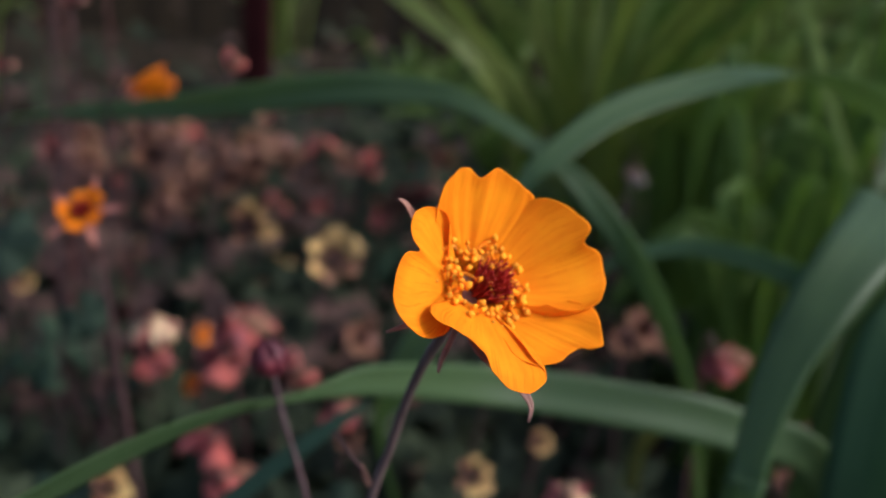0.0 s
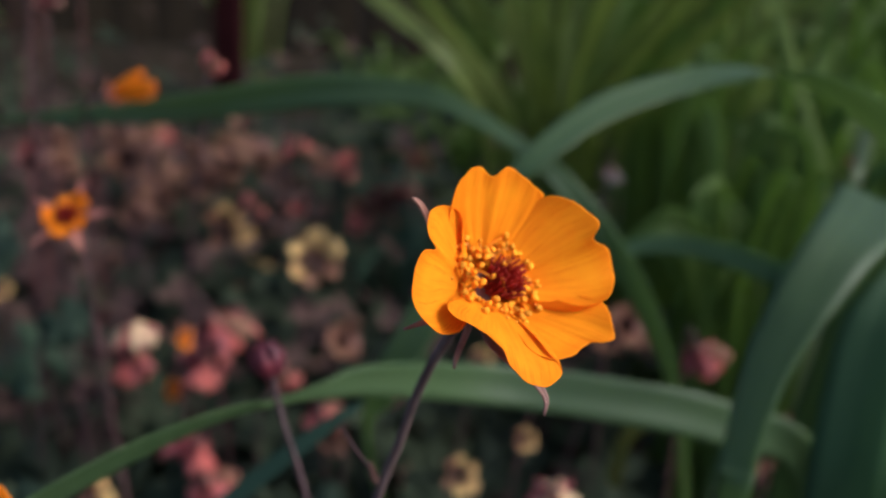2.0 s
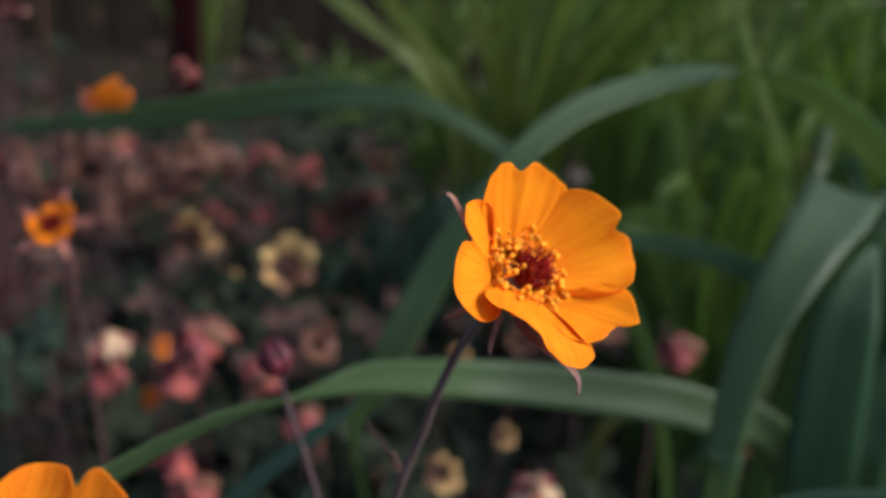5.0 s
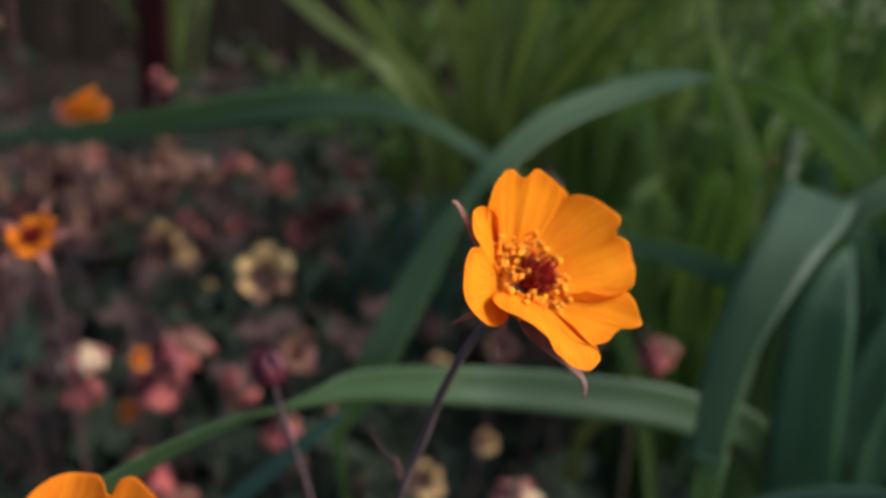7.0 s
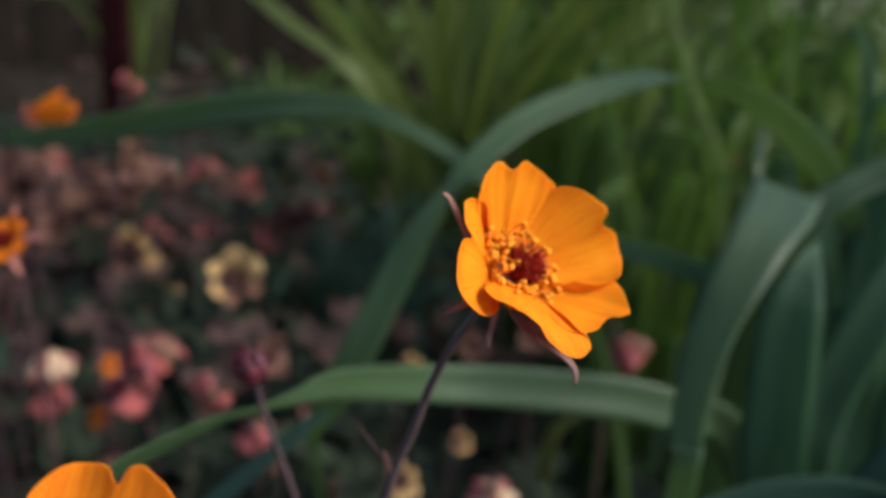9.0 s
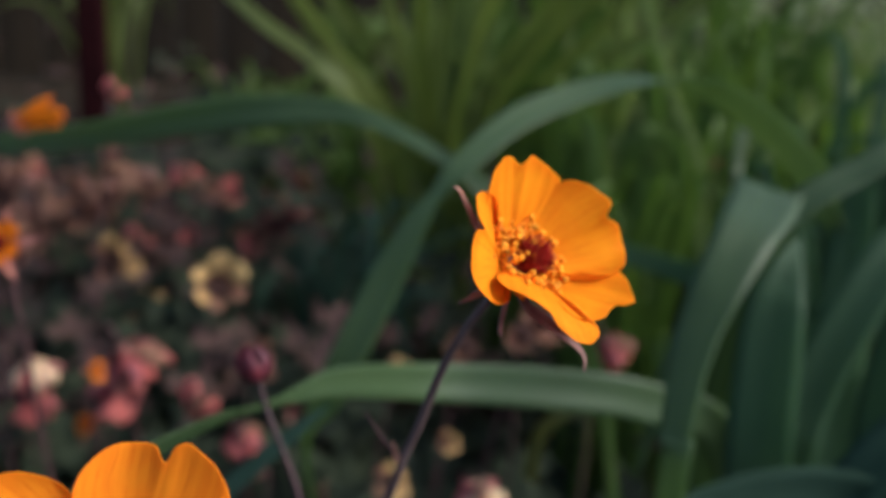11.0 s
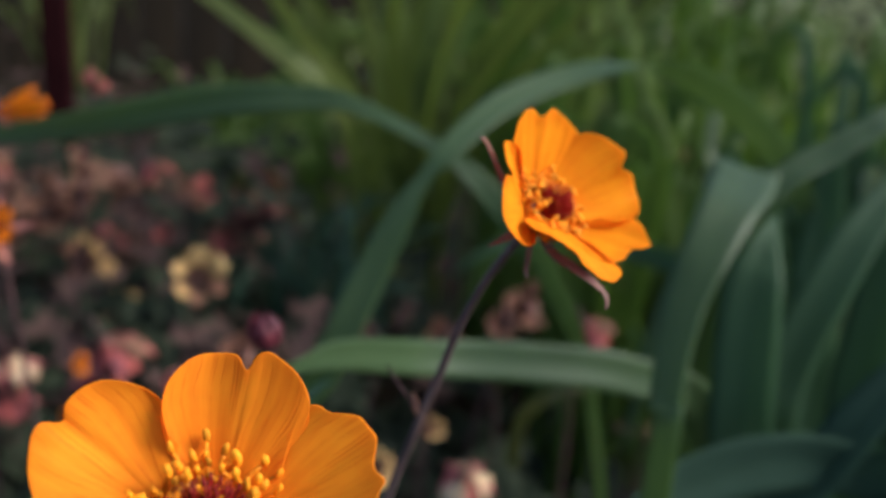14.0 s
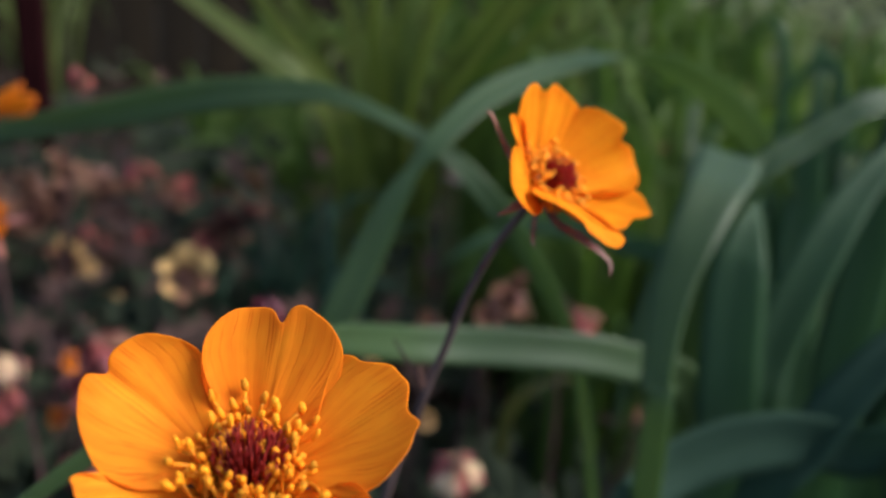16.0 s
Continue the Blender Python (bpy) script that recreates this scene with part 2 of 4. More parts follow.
def tube_data(ctrl, radii, n=24, sides=8, off=0):
    c = spline(np.column_stack([ctrl, radii]), n)
    p, r = c[:, :3], c[:, 3]
    t = np.gradient(p, axis=0)
    t /= np.linalg.norm(t, axis=1, keepdims=True) + 1e-12
    ref = np.array([0.31, 0.77, 0.55])
    x = np.cross(t, ref)
    x /= np.linalg.norm(x, axis=1, keepdims=True)
    y = np.cross(t, x)
    a = np.linspace(0, 2 * np.pi, sides, endpoint=False)
    V = (p[:, None] + r[:, None, None] * (np.cos(a)[None, :, None] * x[:, None] + np.sin(a)[None, :, None] * y[:, None])).reshape(-1, 3)
    F = []
    for i in range(n - 1):
        for j in range(sides):
            k = (j + 1) % sides
            F.append((i * sides + j + off, i * sides + k + off, (i + 1) * sides + k + off, (i + 1) * sides + j + off))
    cap = len(V)
    V = np.vstack([V, p[:1], p[-1:]])
    for j in range(sides):
        k = (j + 1) % sides
        F.append((cap + off, k + off, j + off, j + off))
        F.append((cap + 1 + off, (n - 1) * sides + j + off, (n - 1) * sides + k + off, (n - 1) * sides + k + off))
    F = [tuple(dict.fromkeys(f)) for f in F]
    return V, F


def tube(name, ctrl, radii, material, parent=None, label="", n=24, sides=8):
    V, F = tube_data(ctrl, radii, n, sides)
    return link(name, V, F, None, material, parent, label)


# Point near the camera; leaf faces at roll 0 turn to fit its view.
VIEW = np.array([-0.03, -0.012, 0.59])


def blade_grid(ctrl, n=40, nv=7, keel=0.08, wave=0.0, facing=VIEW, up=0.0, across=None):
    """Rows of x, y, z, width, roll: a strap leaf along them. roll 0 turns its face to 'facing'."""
    c = spline(ctrl, n)
    p, w, roll = c[:, :3], np.maximum(c[:, 3], 0.0004), np.radians(c[:, 4])
    t = np.gradient(p, axis=0)
    t /= np.linalg.norm(t, axis=1, keepdims=True)
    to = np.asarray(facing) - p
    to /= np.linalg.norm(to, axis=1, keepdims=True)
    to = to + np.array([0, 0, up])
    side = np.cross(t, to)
    if across is not None:
        a = np.asarray(across, float)
        side = a - t * (t @ a)[:, None]
    side /= np.linalg.norm(side, axis=1, keepdims=True)
    nor = np.cross(side, t)
    cs, sn = np.cos(roll)[:, None], np.sin(roll)[:, None]
    side, nor = cs * side + sn * nor, cs * nor - sn * side
    v = np.linspace(-1, 1, nv)
    P = p[:, None] + side[:, None] * (v[None, :, None] * w[:, None, None] / 2)
    P = P + nor[:, None] * ((np.abs(v) - 0.5)[None, :, None] * w[:, None, None] * keel)
    if wave:
        s = np.linspace(0, 9, n)
        P = P + nor[:, None] * (wave * np.sin(s[:, None] * 2.1 + 2 * v[None, :]))[..., None] * w[:, None, None]
    return P


def blade(name, ctrl, material, parent=None, label="", n=40, nv=7, thick=0.0006, **kw):
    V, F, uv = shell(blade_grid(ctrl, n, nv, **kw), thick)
    return link(name, V, F, uv, material, parent, label)


def basis(normal, origin=(0, 0, 0)):
    """z along normal, x level."""
    z = Vector(normal).normalized()
    x = Vector((0, 0, 1)).cross(z)
    x = x.normalized() if x.length > 1e-4 else Vector((1, 0, 0))
    y = z.cross(x)
    m = Matrix((x, y, z)).transposed().to_4x4()
    m.translation = origin
    return m


def petal_grid(L, W, r0=2.2, lift=0.25, power=1.6, base=-2.5, fold=0.0, tilt=0.0, notch=0.12, at=0.0, lean=0.0, ruff=0.5, phase=0.0, curl=0.0, close=0.0, pleat=0.8,
               corner=0.22, waist=0.8, rnd=0.0, spot=0.17, nu=18, nv=23):
    """A petal along +x in millimetres: length L, width W, rising along z."""
    u = np.linspace(0, 1, nu)[:, None]
    v = np.linspace(-1, 1, nv)[None, :]
    ln = 1 - 0.05 * v ** 2 - corner * np.abs(v) ** 5 - notch * np.exp(-((v - at) / spot) ** 2) + lean * v - rnd * (1 - np.sqrt(1 - np.minimum(v ** 2, 0.985)))
    s = np.clip(u / 0.70, 0, 1)
    wid = 0.15 + 0.85 * (s * s * (3 - 2 * s)) ** waist - 0.16 * np.clip((u - 0.66) / 0.34, 0, 1) ** 2
    a = r0 + (L - r0) * u * (1 + (ln - 1) * u)
    a = a * (1 - close * u ** 2.5)
    b = v * W / 2 * wid * (1 - 0.6 * close * u ** 3)
    h = base + lift * L * u ** power + fold * W * v ** 2 * u ** 1.3 + tilt * W * v * u ** 1.5 - curl * L * np.clip(u - 0.7, 0, 1) ** 2 * 6
    h = h + ruff * u ** 2 * (np.sin(3.1 * v + phase) * 0.7 + 0.5 * np.sin(6.3 * v + 2 * phase + 2 * u)) + pleat * np.sin(10 * v + phase) * u * (1.15 - u)
    return np.stack([a + 0 * v, b + 0 * u, h], 2)


def petal(name, m, deg, material, parent, thick=0.25, **kw):
    P = petal_grid(**kw)
    ang = radians(deg)
    R = np.array([[math.cos(ang), -math.sin(ang), 0], [math.sin(ang), math.cos(ang), 0], [0, 0, 1]])
    P = (P @ R.T) * 0.001
    M = np.array(m)
    P = P @ M[:3, :3].T + M[:3, 3]
    V, F, uv = shell(P, thick * 0.001)
    return link(name, V, F, uv, material, parent)


def rim_petal(m, deg, rim, material, parent, base=-2.5, claw=2.2, power=1.3, flare=1.3, crease=5.0, pleat=0.4, phase=0.0, nu=24, nv=49, thick=0.13):
    """A petal from its claw to a rim that runs through (x, y, z) in millimetres of the flower; deg is the way it points."""
    v = np.concatenate([[-1, -0.988], np.linspace(-0.965, 0.965, nv - 4), [0.988, 1]])[None, :]
    fine = spline(rim, 400)
    R = np.stack([np.interp(v[0], np.linspace(-1, 1, 400), fine[:, k]) for k in range(3)], 1)
    c, sn = math.cos(radians(deg)), math.sin(radians(deg))
    along, side, high = R[:, 0] * c + R[:, 1] * sn, R[:, 1] * c - R[:, 0] * sn, R[:, 2]
    u = np.concatenate([np.linspace(0, 0.965, nu - 2), [0.99, 1]])[:, None]
    ease = lambda q: np.convolve(np.pad(q, 7, mode="edge"), np.ones(15) / 15, "valid")
    inner = ease(along)
    a = claw + (inner[None] - claw) * u + (along - inner)[None] * u ** crease
    wid = 0.14 + 0.86 * np.sin(np.pi / 2 * np.clip(u / 0.97, 0, 1)) ** flare
    b = side[None] * wid
    inner = ease(high)
    h = base + (inner[None] - base) * u ** power + (high - inner)[None] * u ** (crease + 1)
    h = h + pleat * (np.sin(11 * v + phase) + 0.6 * np.sin(23 * v + 2.3 * phase + u)) * u * (1.1 - u) + 0.12 * u ** 3 * np.sin(17 * v + 3 * phase)
    a = a + 0.10 * u ** 4 * np.sin(29 * v + 5 * phase)
    P = np.stack([a * c - b * sn, a * sn + b * c, h + 0 * a], 2) * 0.001
    M = np.array(m)
    V, F, uv = shell(P @ M[:3, :3].T + M[:3, 3], thick * 0.001)
    return link("petal", V, F, uv, material, parent)


def stamen_mesh(length, bend, fat=1.0):
    """A filament with its anther, from the origin up z, in metres."""
    pts = [(0, 0, 0), (-bend * 0.25, bend * 0.2, length * 0.35), (bend * 0.35, bend * 0.3, length * 0.72), (bend, 0, length)]
    V, F = tube_data(pts, [0.00034, 0.00031, 0.00027, 0.00024], 7, 5)
    bm = bmesh.new()
    bmesh.ops.create_icosphere(bm, subdivisions=1, radius=1.0)
    o = len(V)
    W = np.array([(v.co.x * 0.00036 * fat * (1 + 0.3 * math.copysign(1, v.co.y)), v.co.y * 0.00050 * fat, v.co.z * 0.00098 * fat ** 0.5 + 0.0003 * fat * v.co.y) for v in bm.verts]) + np.array([bend, 0, length + 0.0004])
    G = [tuple(v.index + o for v in f.verts) for f in bm.faces]
    bm.free()
    return V, F, W, [tuple(i - o for i in f) for f in G]


def add_stamens(parent, m, count, rmin, rmax, seed, zbase=-2.2, tall=1.0, fat=1.0, splay=(-6, 30, 17)):
    rng = random.Random(seed)
    kinds = []
    for length, bend in ((0.0042, 0.0016), (0.0052, 0.0020), (0.0032, 0.0008), (0.0047, -0.0014)):
        V, F, W, G = stamen_mesh(length, bend, fat)
        pair = []
        for name, v, f, mat in (("stamen", V, F, FILAMENT), ("anther", W, G, ANTHER)):
            me = bpy.data.meshes.new(name)
            me.from_pydata([tuple(p) for p in v], [], f)
            me.materials.append(mat)
            me.polygons.foreach_set("use_smooth", [True] * len(f))
            pair.append(me)
        kinds.append(pair)
    for i in range(count):
        a = 2.39996 * i + rng.uniform(-0.2, 0.2)
        f = (i + 0.5) / count
        r = rmin + (rmax - rmin) * f ** 0.8
        ob = new("stamen", kinds[i % 4][0])
        ob.parent = parent
        tip = new("anther", kinds[i % 4][1])
        tip.parent = ob
        out = radians(splay[0] + splay[1] * f + rng.uniform(-splay[2], splay[2]))
        ob.matrix_basis = m @ Matrix.Translation((0.001 * r * math.cos(a), 0.001 * r * math.sin(a), 0.001 * (zbase + 0.6 * f))) @ \
            Matrix.Rotation(a, 4, "Z") @ Matrix.Rotation(out, 4, "Y") @ Matrix.Rotation(rng.uniform(0, 6.28), 4, "Z") @ Matrix.Diagonal((*[rng.uniform(0.8, 1.25)] * 2, rng.uniform(0.65, 1.15) * tall, 1))


def add_pistil(parent, m, seed, radius=2.4, height=5.2):
    """The tuft of dark red styles in the heart of a flower."""
    rng = random.Random(seed)
    V, F = [], []
    off = 0
    for i in range(120):
        a = 2.39996 * i
        r = radius * math.sqrt((i + 0.5) / 120)
        lean = 0.28 * r
        h = height * (1.05 - 0.28 * (r / radius) ** 2) * rng.uniform(0.85, 1.1)
        p0 = np.array([r * math.cos(a) * 0.8, r * math.sin(a) * 0.8, -2.5])
        p2 = np.array([(r + lean) * math.cos(a) + rng.uniform(-.4, .4), (r + lean) * math.sin(a) + rng.uniform(-.4, .4), h - 2.5])
        p1 = (p0 + p2) / 2 + np.array([rng.uniform(-.3, .3), rng.uniform(-.3, .3), 0.3])
        pts = np.array([p0, p1, p2]) * 0.001
        v, f = tube_data(pts, [0.00024, 0.00020, 0.00011], 5, 4, off)
        V.append(v)
        F += f
        off += len(v)
    M = np.array(m)
    V = np.vstack(V) @ M[:3, :3].T + M[:3, 3]
    return link("pistil", V, F, None, STYLE, parent, "tuft of dark red styles")


def add_cup(parent, m, material=None):
    """The green-brown receptacle behind the petals."""
    prof = [(-6.2, 1.1), (-5.4, 2.3), (-4.2, 3.3), (-3.2, 3.6), (-2.5, 2.9), (-2.2, 0.4)]
    ns = 14
    V, F = [], []
    for z, r in prof:
        for j in range(ns):
            a = 2 * math.pi * j / ns
            V.append((r * math.cos(a) * 0.001, r * math.sin(a) * 0.001, z * 0.001))
    for i in range(len(prof) - 1):
        for j in range(ns):
            k = (j + 1) % ns
            F.append((i * ns + j, i * ns + k, (i + 1) * ns + k, (i + 1) * ns + j))
    F.append(tuple(range(ns - 1, -1, -1)))
    F.append(tuple((len(prof) - 1) * ns + j for j in range(ns)))
    M = np.array(m)
    V = np.array(V) @ M[:3, :3].T + M[:3, 3]
    return link("receptacle", V, F, None, material or SEPAL, parent)


def add_sepal(parent, m, deg, L=18.0, W=5.5, lift=-0.05, droop=0.0, material=None, name="sepal"):
    """A narrow pointed sepal behind the petals."""
    nu, nv = 12, 7
    u = np.linspace(0, 1, nu)[:, None]
    v = np.linspace(-1, 1, nv)[None, :]
    wid = np.sin(np.pi * np.clip(0.18 + 0.82 * u, 0, 1)) ** 0.8 * (1 - u) ** 0.25 + 0.02
    a = 2.0 + (L - 2) * u + 0 * v
    b = v * W / 2 * wid
    h = -3.6 + lift * L * u + 0.12 * W * v ** 2 - droop * u ** 3
    P = np.stack([a, b + 0 * a, h + 0 * a], 2)
    ang = radians(deg)
    R = np.array([[math.cos(ang), -math.sin(ang), 0], [math.sin(ang), math.cos(ang), 0], [0, 0, 1]])
    M = np.array(m)
    P = (P @ R.T * 0.001) @ M[:3, :3].T + M[:3, 3]
    V, F, uv = shell(P, 0.0004)
    return link(name, V, F, uv, material or SEPAL, parent)


def settle(thing, foot):
    """Moves a thing's empty to its foot; the parts stay where they are."""
    f = Vector(foot)
    thing.location = f
    for c in thing.children:
        c.location = c.location - f
    return thing


# ---------------------------------------------------------------- ground and fence
def ground():
    n = 90
    xs = np.sign(np.linspace(-1, 1, n)) * np.abs(np.linspace(-1, 1, n)) ** 3 * 60
    X, Y = np.meshgrid(xs, xs + 1.0, indexing="ij")
    Z = np.array([[noise.noise((x * 7, y * 7, 0)) * 0.012 + noise.noise((x * 23, y * 23, 3)) * 0.005 if abs(x) < 4 and abs(y) < 6 else 0.0 for x, y in zip(rx, ry)] for rx, ry in zip(X, Y)])
    V = np.stack([X, Y, Z], 2).reshape(-1, 3)
    k = np.arange(n * n).reshape(n, n)
    F = np.stack([k[:-1, :-1].ravel(), k[1:, :-1].ravel(), k[1:, 1:].ravel(), k[:-1, 1:].ravel()], 1)
    tagged(link("ground", V, F, None, SOIL), "dark garden soil under the planting", "soil", kind="structure")


def box_data(x0, x1, y0, y1, z0, z1, b):
    """A box with bevelled upright edges."""
    ring = [(x0 + b, y0), (x1 - b, y0), (x1, y0 + b), (x1, y1 - b), (x1 - b, y1), (x0 + b, y1), (x0, y1 - b), (x0, y0 + b)]
    V = [(x, y, z) for z in (z0, z1) for x, y in ring]
    F = [(i, (i + 1) % 8, (i + 1) % 8 + 8, i + 8) for i in range(8)] + [tuple(range(7, -1, -1)), tuple(range(8, 16))]
    return V, F


def post():
    e = empty("fence_post")
    V, F = box_data(-0.021, 0.021, -0.021, 0.021, -0.05, 1.25, 0.005)
    link("shaft", V, F, None, RUST, e, smooth=False)
    V, F = box_data(-0.027, 0.027, -0.027, 0.027, 1.25, 1.275, 0.004)
    link("cap", V, F, None, RUST, e, smooth=False)
    e.location = (-0.262, 1.42, 0)
    tagged(e, "dark red-brown painted wooden post in the soil", "post")


# Assumed fence, added to stand for the unclear dark backdrop behind the bed.
def fence():
    rng = random.Random(5)
    e = empty("wall_north")
    tagged(e, "dark brown board fence assumed behind the bed", "fence", kind="structure")
    e.location = (0, 2.75, 0)
    V, F = box_data(-0.058, 0.058, -0.011, 0.011, 0.0, 1.35, 0.003)
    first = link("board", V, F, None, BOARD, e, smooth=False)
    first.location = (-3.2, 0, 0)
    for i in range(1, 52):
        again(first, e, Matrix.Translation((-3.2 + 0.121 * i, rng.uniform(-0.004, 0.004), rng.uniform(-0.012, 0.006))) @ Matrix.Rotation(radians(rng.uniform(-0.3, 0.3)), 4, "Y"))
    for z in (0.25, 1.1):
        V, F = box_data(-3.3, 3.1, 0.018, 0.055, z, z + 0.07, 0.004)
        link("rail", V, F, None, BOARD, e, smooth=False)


ground()
post()
fence()

# ---------------------------------------------------------------- the two orange flowers
MAIN = basis((0.37, -0.585, 0.72), (0.0116, 0.1304, 0.5362))
NEAR = basis((-0.02, -0.36, 0.93), (-0.0520, 0.0633, 0.5203))


def stalk_point(m, x, y, z):
    return tuple(m @ Vector((x * 0.001, y * 0.001, z * 0.001)))


def main_flower():
    e = empty("orange_flower")
    rim_petal(MAIN, 80, [(-5.8, 11.4, 3.5), (-4.9, 14.6, 6.5), (-2.4, 16.7, 7.8), (-0.1, 17.1, 8.2), (2.3, 15.3, 7.8), (4.9, 16.2, 8.7), (8.0, 14.1, 8.0), (10.1, 12.5, 7.2), (11.8, 11.1, 6.0), (12.2, 9.0, 3.0)], ORANGE, e, -2.9, pleat=0.75, phase=0.6)
    rim_petal(MAIN, 6, [(9.5, 9.4, 3.0), (11.3, 10.8, 6.5), (13.9, 9.1, 8.6), (16.2, 6.2, 9.6), (17.4, 3.2, 9.8), (16.4, 1.4, 8.2), (19.2, -0.5, 7.3), (20.0, -4.2, 5.8), (18.2, -6.9, 5.8), (15.5, -8.5, 6.0), (11.3, -8.2, 5.0), (8.5, -5.8, 3.0)], ORANGE, e, -2.1, power=1.45, phase=2.2)
    rim_petal(MAIN, -58, [(13.5, -6.5, 3.0), (15.8, -8.6, 5.0), (14.6, -11.8, 6.5), (13.3, -15.1, 7.0), (11.4, -15.1, 6.0), (9.5, -14.4, 5.0), (5.8, -15.5, 5.5), (1.6, -15.6, 6.0), (-0.7, -14.2, 5.5), (-1.7, -11.9, 4.5), (-1.3, -9.2, 3.0)], ORANGE, e, -2.4, power=1.4, phase=4.0)
    rim_petal(MAIN, -118, [(0.4, -9.1, 3.4), (0.6, -13.6, 5.5), (1.5, -16.8, 6.4), (-0.2, -18.5, 7.0), (-3.6, -19.1, 7.4), (-6.3, -17.6, 7.2), (-7.5, -15.0, 6.8), (-7.5, -12.3, 6.4), (-8.3, -10.0, 6.0), (-9.6, -7.8, 5.5), (-11.8, -5.8, 5.0), (-12.6, -3.3, 4.0), (-9.7, -1.6, 2.0)], ORANGE, e, -2.9, power=0.62, pleat=0.15, phase=1.2)
    rim_petal(MAIN, 165, [(-5.1, 4.1, 1.0), (-3.7, 9.1, 2.6), (-4.2, 11.9, 4.0), (-7.3, 12.8, 5.2), (-10.6, 11.8, 6.5), (-12.8, 9.8, 7.5), (-12.9, 7.2, 6.8), (-12.0, 5.7, 5.6), (-15.1, 5.5, 7.0), (-17.1, 3.0, 6.3), (-18.3, 0.3, 5.1), (-17.6, -2.9, 3.8), (-15.8, -5.1, 2.8), (-14.0, -6.4, 2.1), (-10.2, -6.2, 1.2), (-7.7, -4.1, 0.3)], ORANGE, e, -2.3, power=1.15, crease=1.6, pleat=0.15, phase=3.0, nv=61)
    for rows in ([(-1.5, 2.5, -4.4, 2.0), (-5.0, 8.5, -2.6, 2.2), (-8.2, 13.8, 0.9, 1.3), (-9.4, 15.3, 1.9, 0.9), (-10.5, 15.9, 2.3, 0.3)],
                 [(0.0, -2.5, -4.6, 2.6), (-2.8, -8.0, -2.6, 2.8), (-1.6, -13.5, -0.2, 2.8), (-0.1, -17.4, 0.9, 1.8), (0.2, -20.4, 1.4, 1.0), (-0.7, -22.6, 0.6, 0.3)],
                 [(-2.6, -0.8, -4.6, 1.6), (-8.5, -2.0, -4.4, 1.7), (-13.2, -2.8, -3.4, 1.0), (-17.0, -3.2, -3.0, 0.3)],
                 [(-1.8, -2.2, -4.8, 1.6), (-5.0, -6.0, -5.6, 1.2), (-8.3, -9.2, -5.4, 0.9), (-9.7, -10.9, -4.8, 0.3)],
                 [(2.2, 2.2, -4.4, 2.5), (8.0, 7.5, -1.0, 3.2), (11.0, 9.5, 2.0, 0.3)],
                 [(2.8, -1.5, -4.4, 2.5), (9.5, -5.0, -1.6, 3.2), (13.0, -6.5, 1.5, 0.3)]):
        blade("sepal", [(*stalk_point(MAIN, x, y, z), w * 0.001, 0) for x, y, z, w in rows], SEPAL, e, n=20, nv=7, thick=0.0004, keel=0.2, facing=MAIN @ Vector((0, 0, 0.2)))
    add_cup(e, MAIN)
    add_pistil(e, MAIN @ Matrix.Translation((0.0020, 0, 0)), 3, 3.1, 6.0)
    add_stamens(e, MAIN @ Matrix.Translation((-0.0002, 0, 0)), 105, 3.9, 6.6, 11, tall=0.72, fat=1.2, splay=(-4, 34, 16))
    top = stalk_point(MAIN, 0, 0, -5.5)
    stem = tube("stem", [top, stalk_point(MAIN, -0.6, -1.6, -9.5), (0.0045, 0.1425, 0.515), (0.0015, 0.1465, 0.503), (-0.001, 0.150, 0.489), (-0.0042, 0.154, 0.473), (-0.012, 0.165, 0.42),
                  (-0.022, 0.185, 0.28), (-0.03, 0.20, 0.0)], [0.0011, 0.00095, 0.0009, 0.0009, 0.00095, 0.001, 0.0012, 0.0016, 0.0022], HAIRY_STEM, e, n=60)
    tube("side_shoot", [(-0.0036, 0.1535, 0.4755), (-0.0060, 0.1535, 0.4800), (-0.0095, 0.1530, 0.4855), (-0.0125, 0.1530, 0.4905)], [0.0005, 0.00042, 0.00036, 0.0002], STEM, stem, n=14, sides=6)
    blade("bract", [(-0.0038, 0.1532, 0.4760, 0.0006, 0), (-0.0050, 0.1522, 0.4790, 0.0016, 10), (-0.0058, 0.1515, 0.4820, 0.0012, 20), (-0.0064, 0.1512, 0.4842, 0.0003, 20)], SEPAL, stem, n=10, nv=5, thick=0.0003)
    tagged(settle(e, (-0.03, 0.20, 0)), "open bright orange flower with golden stamens on a dark stem", "flower", "orange flowers in front")


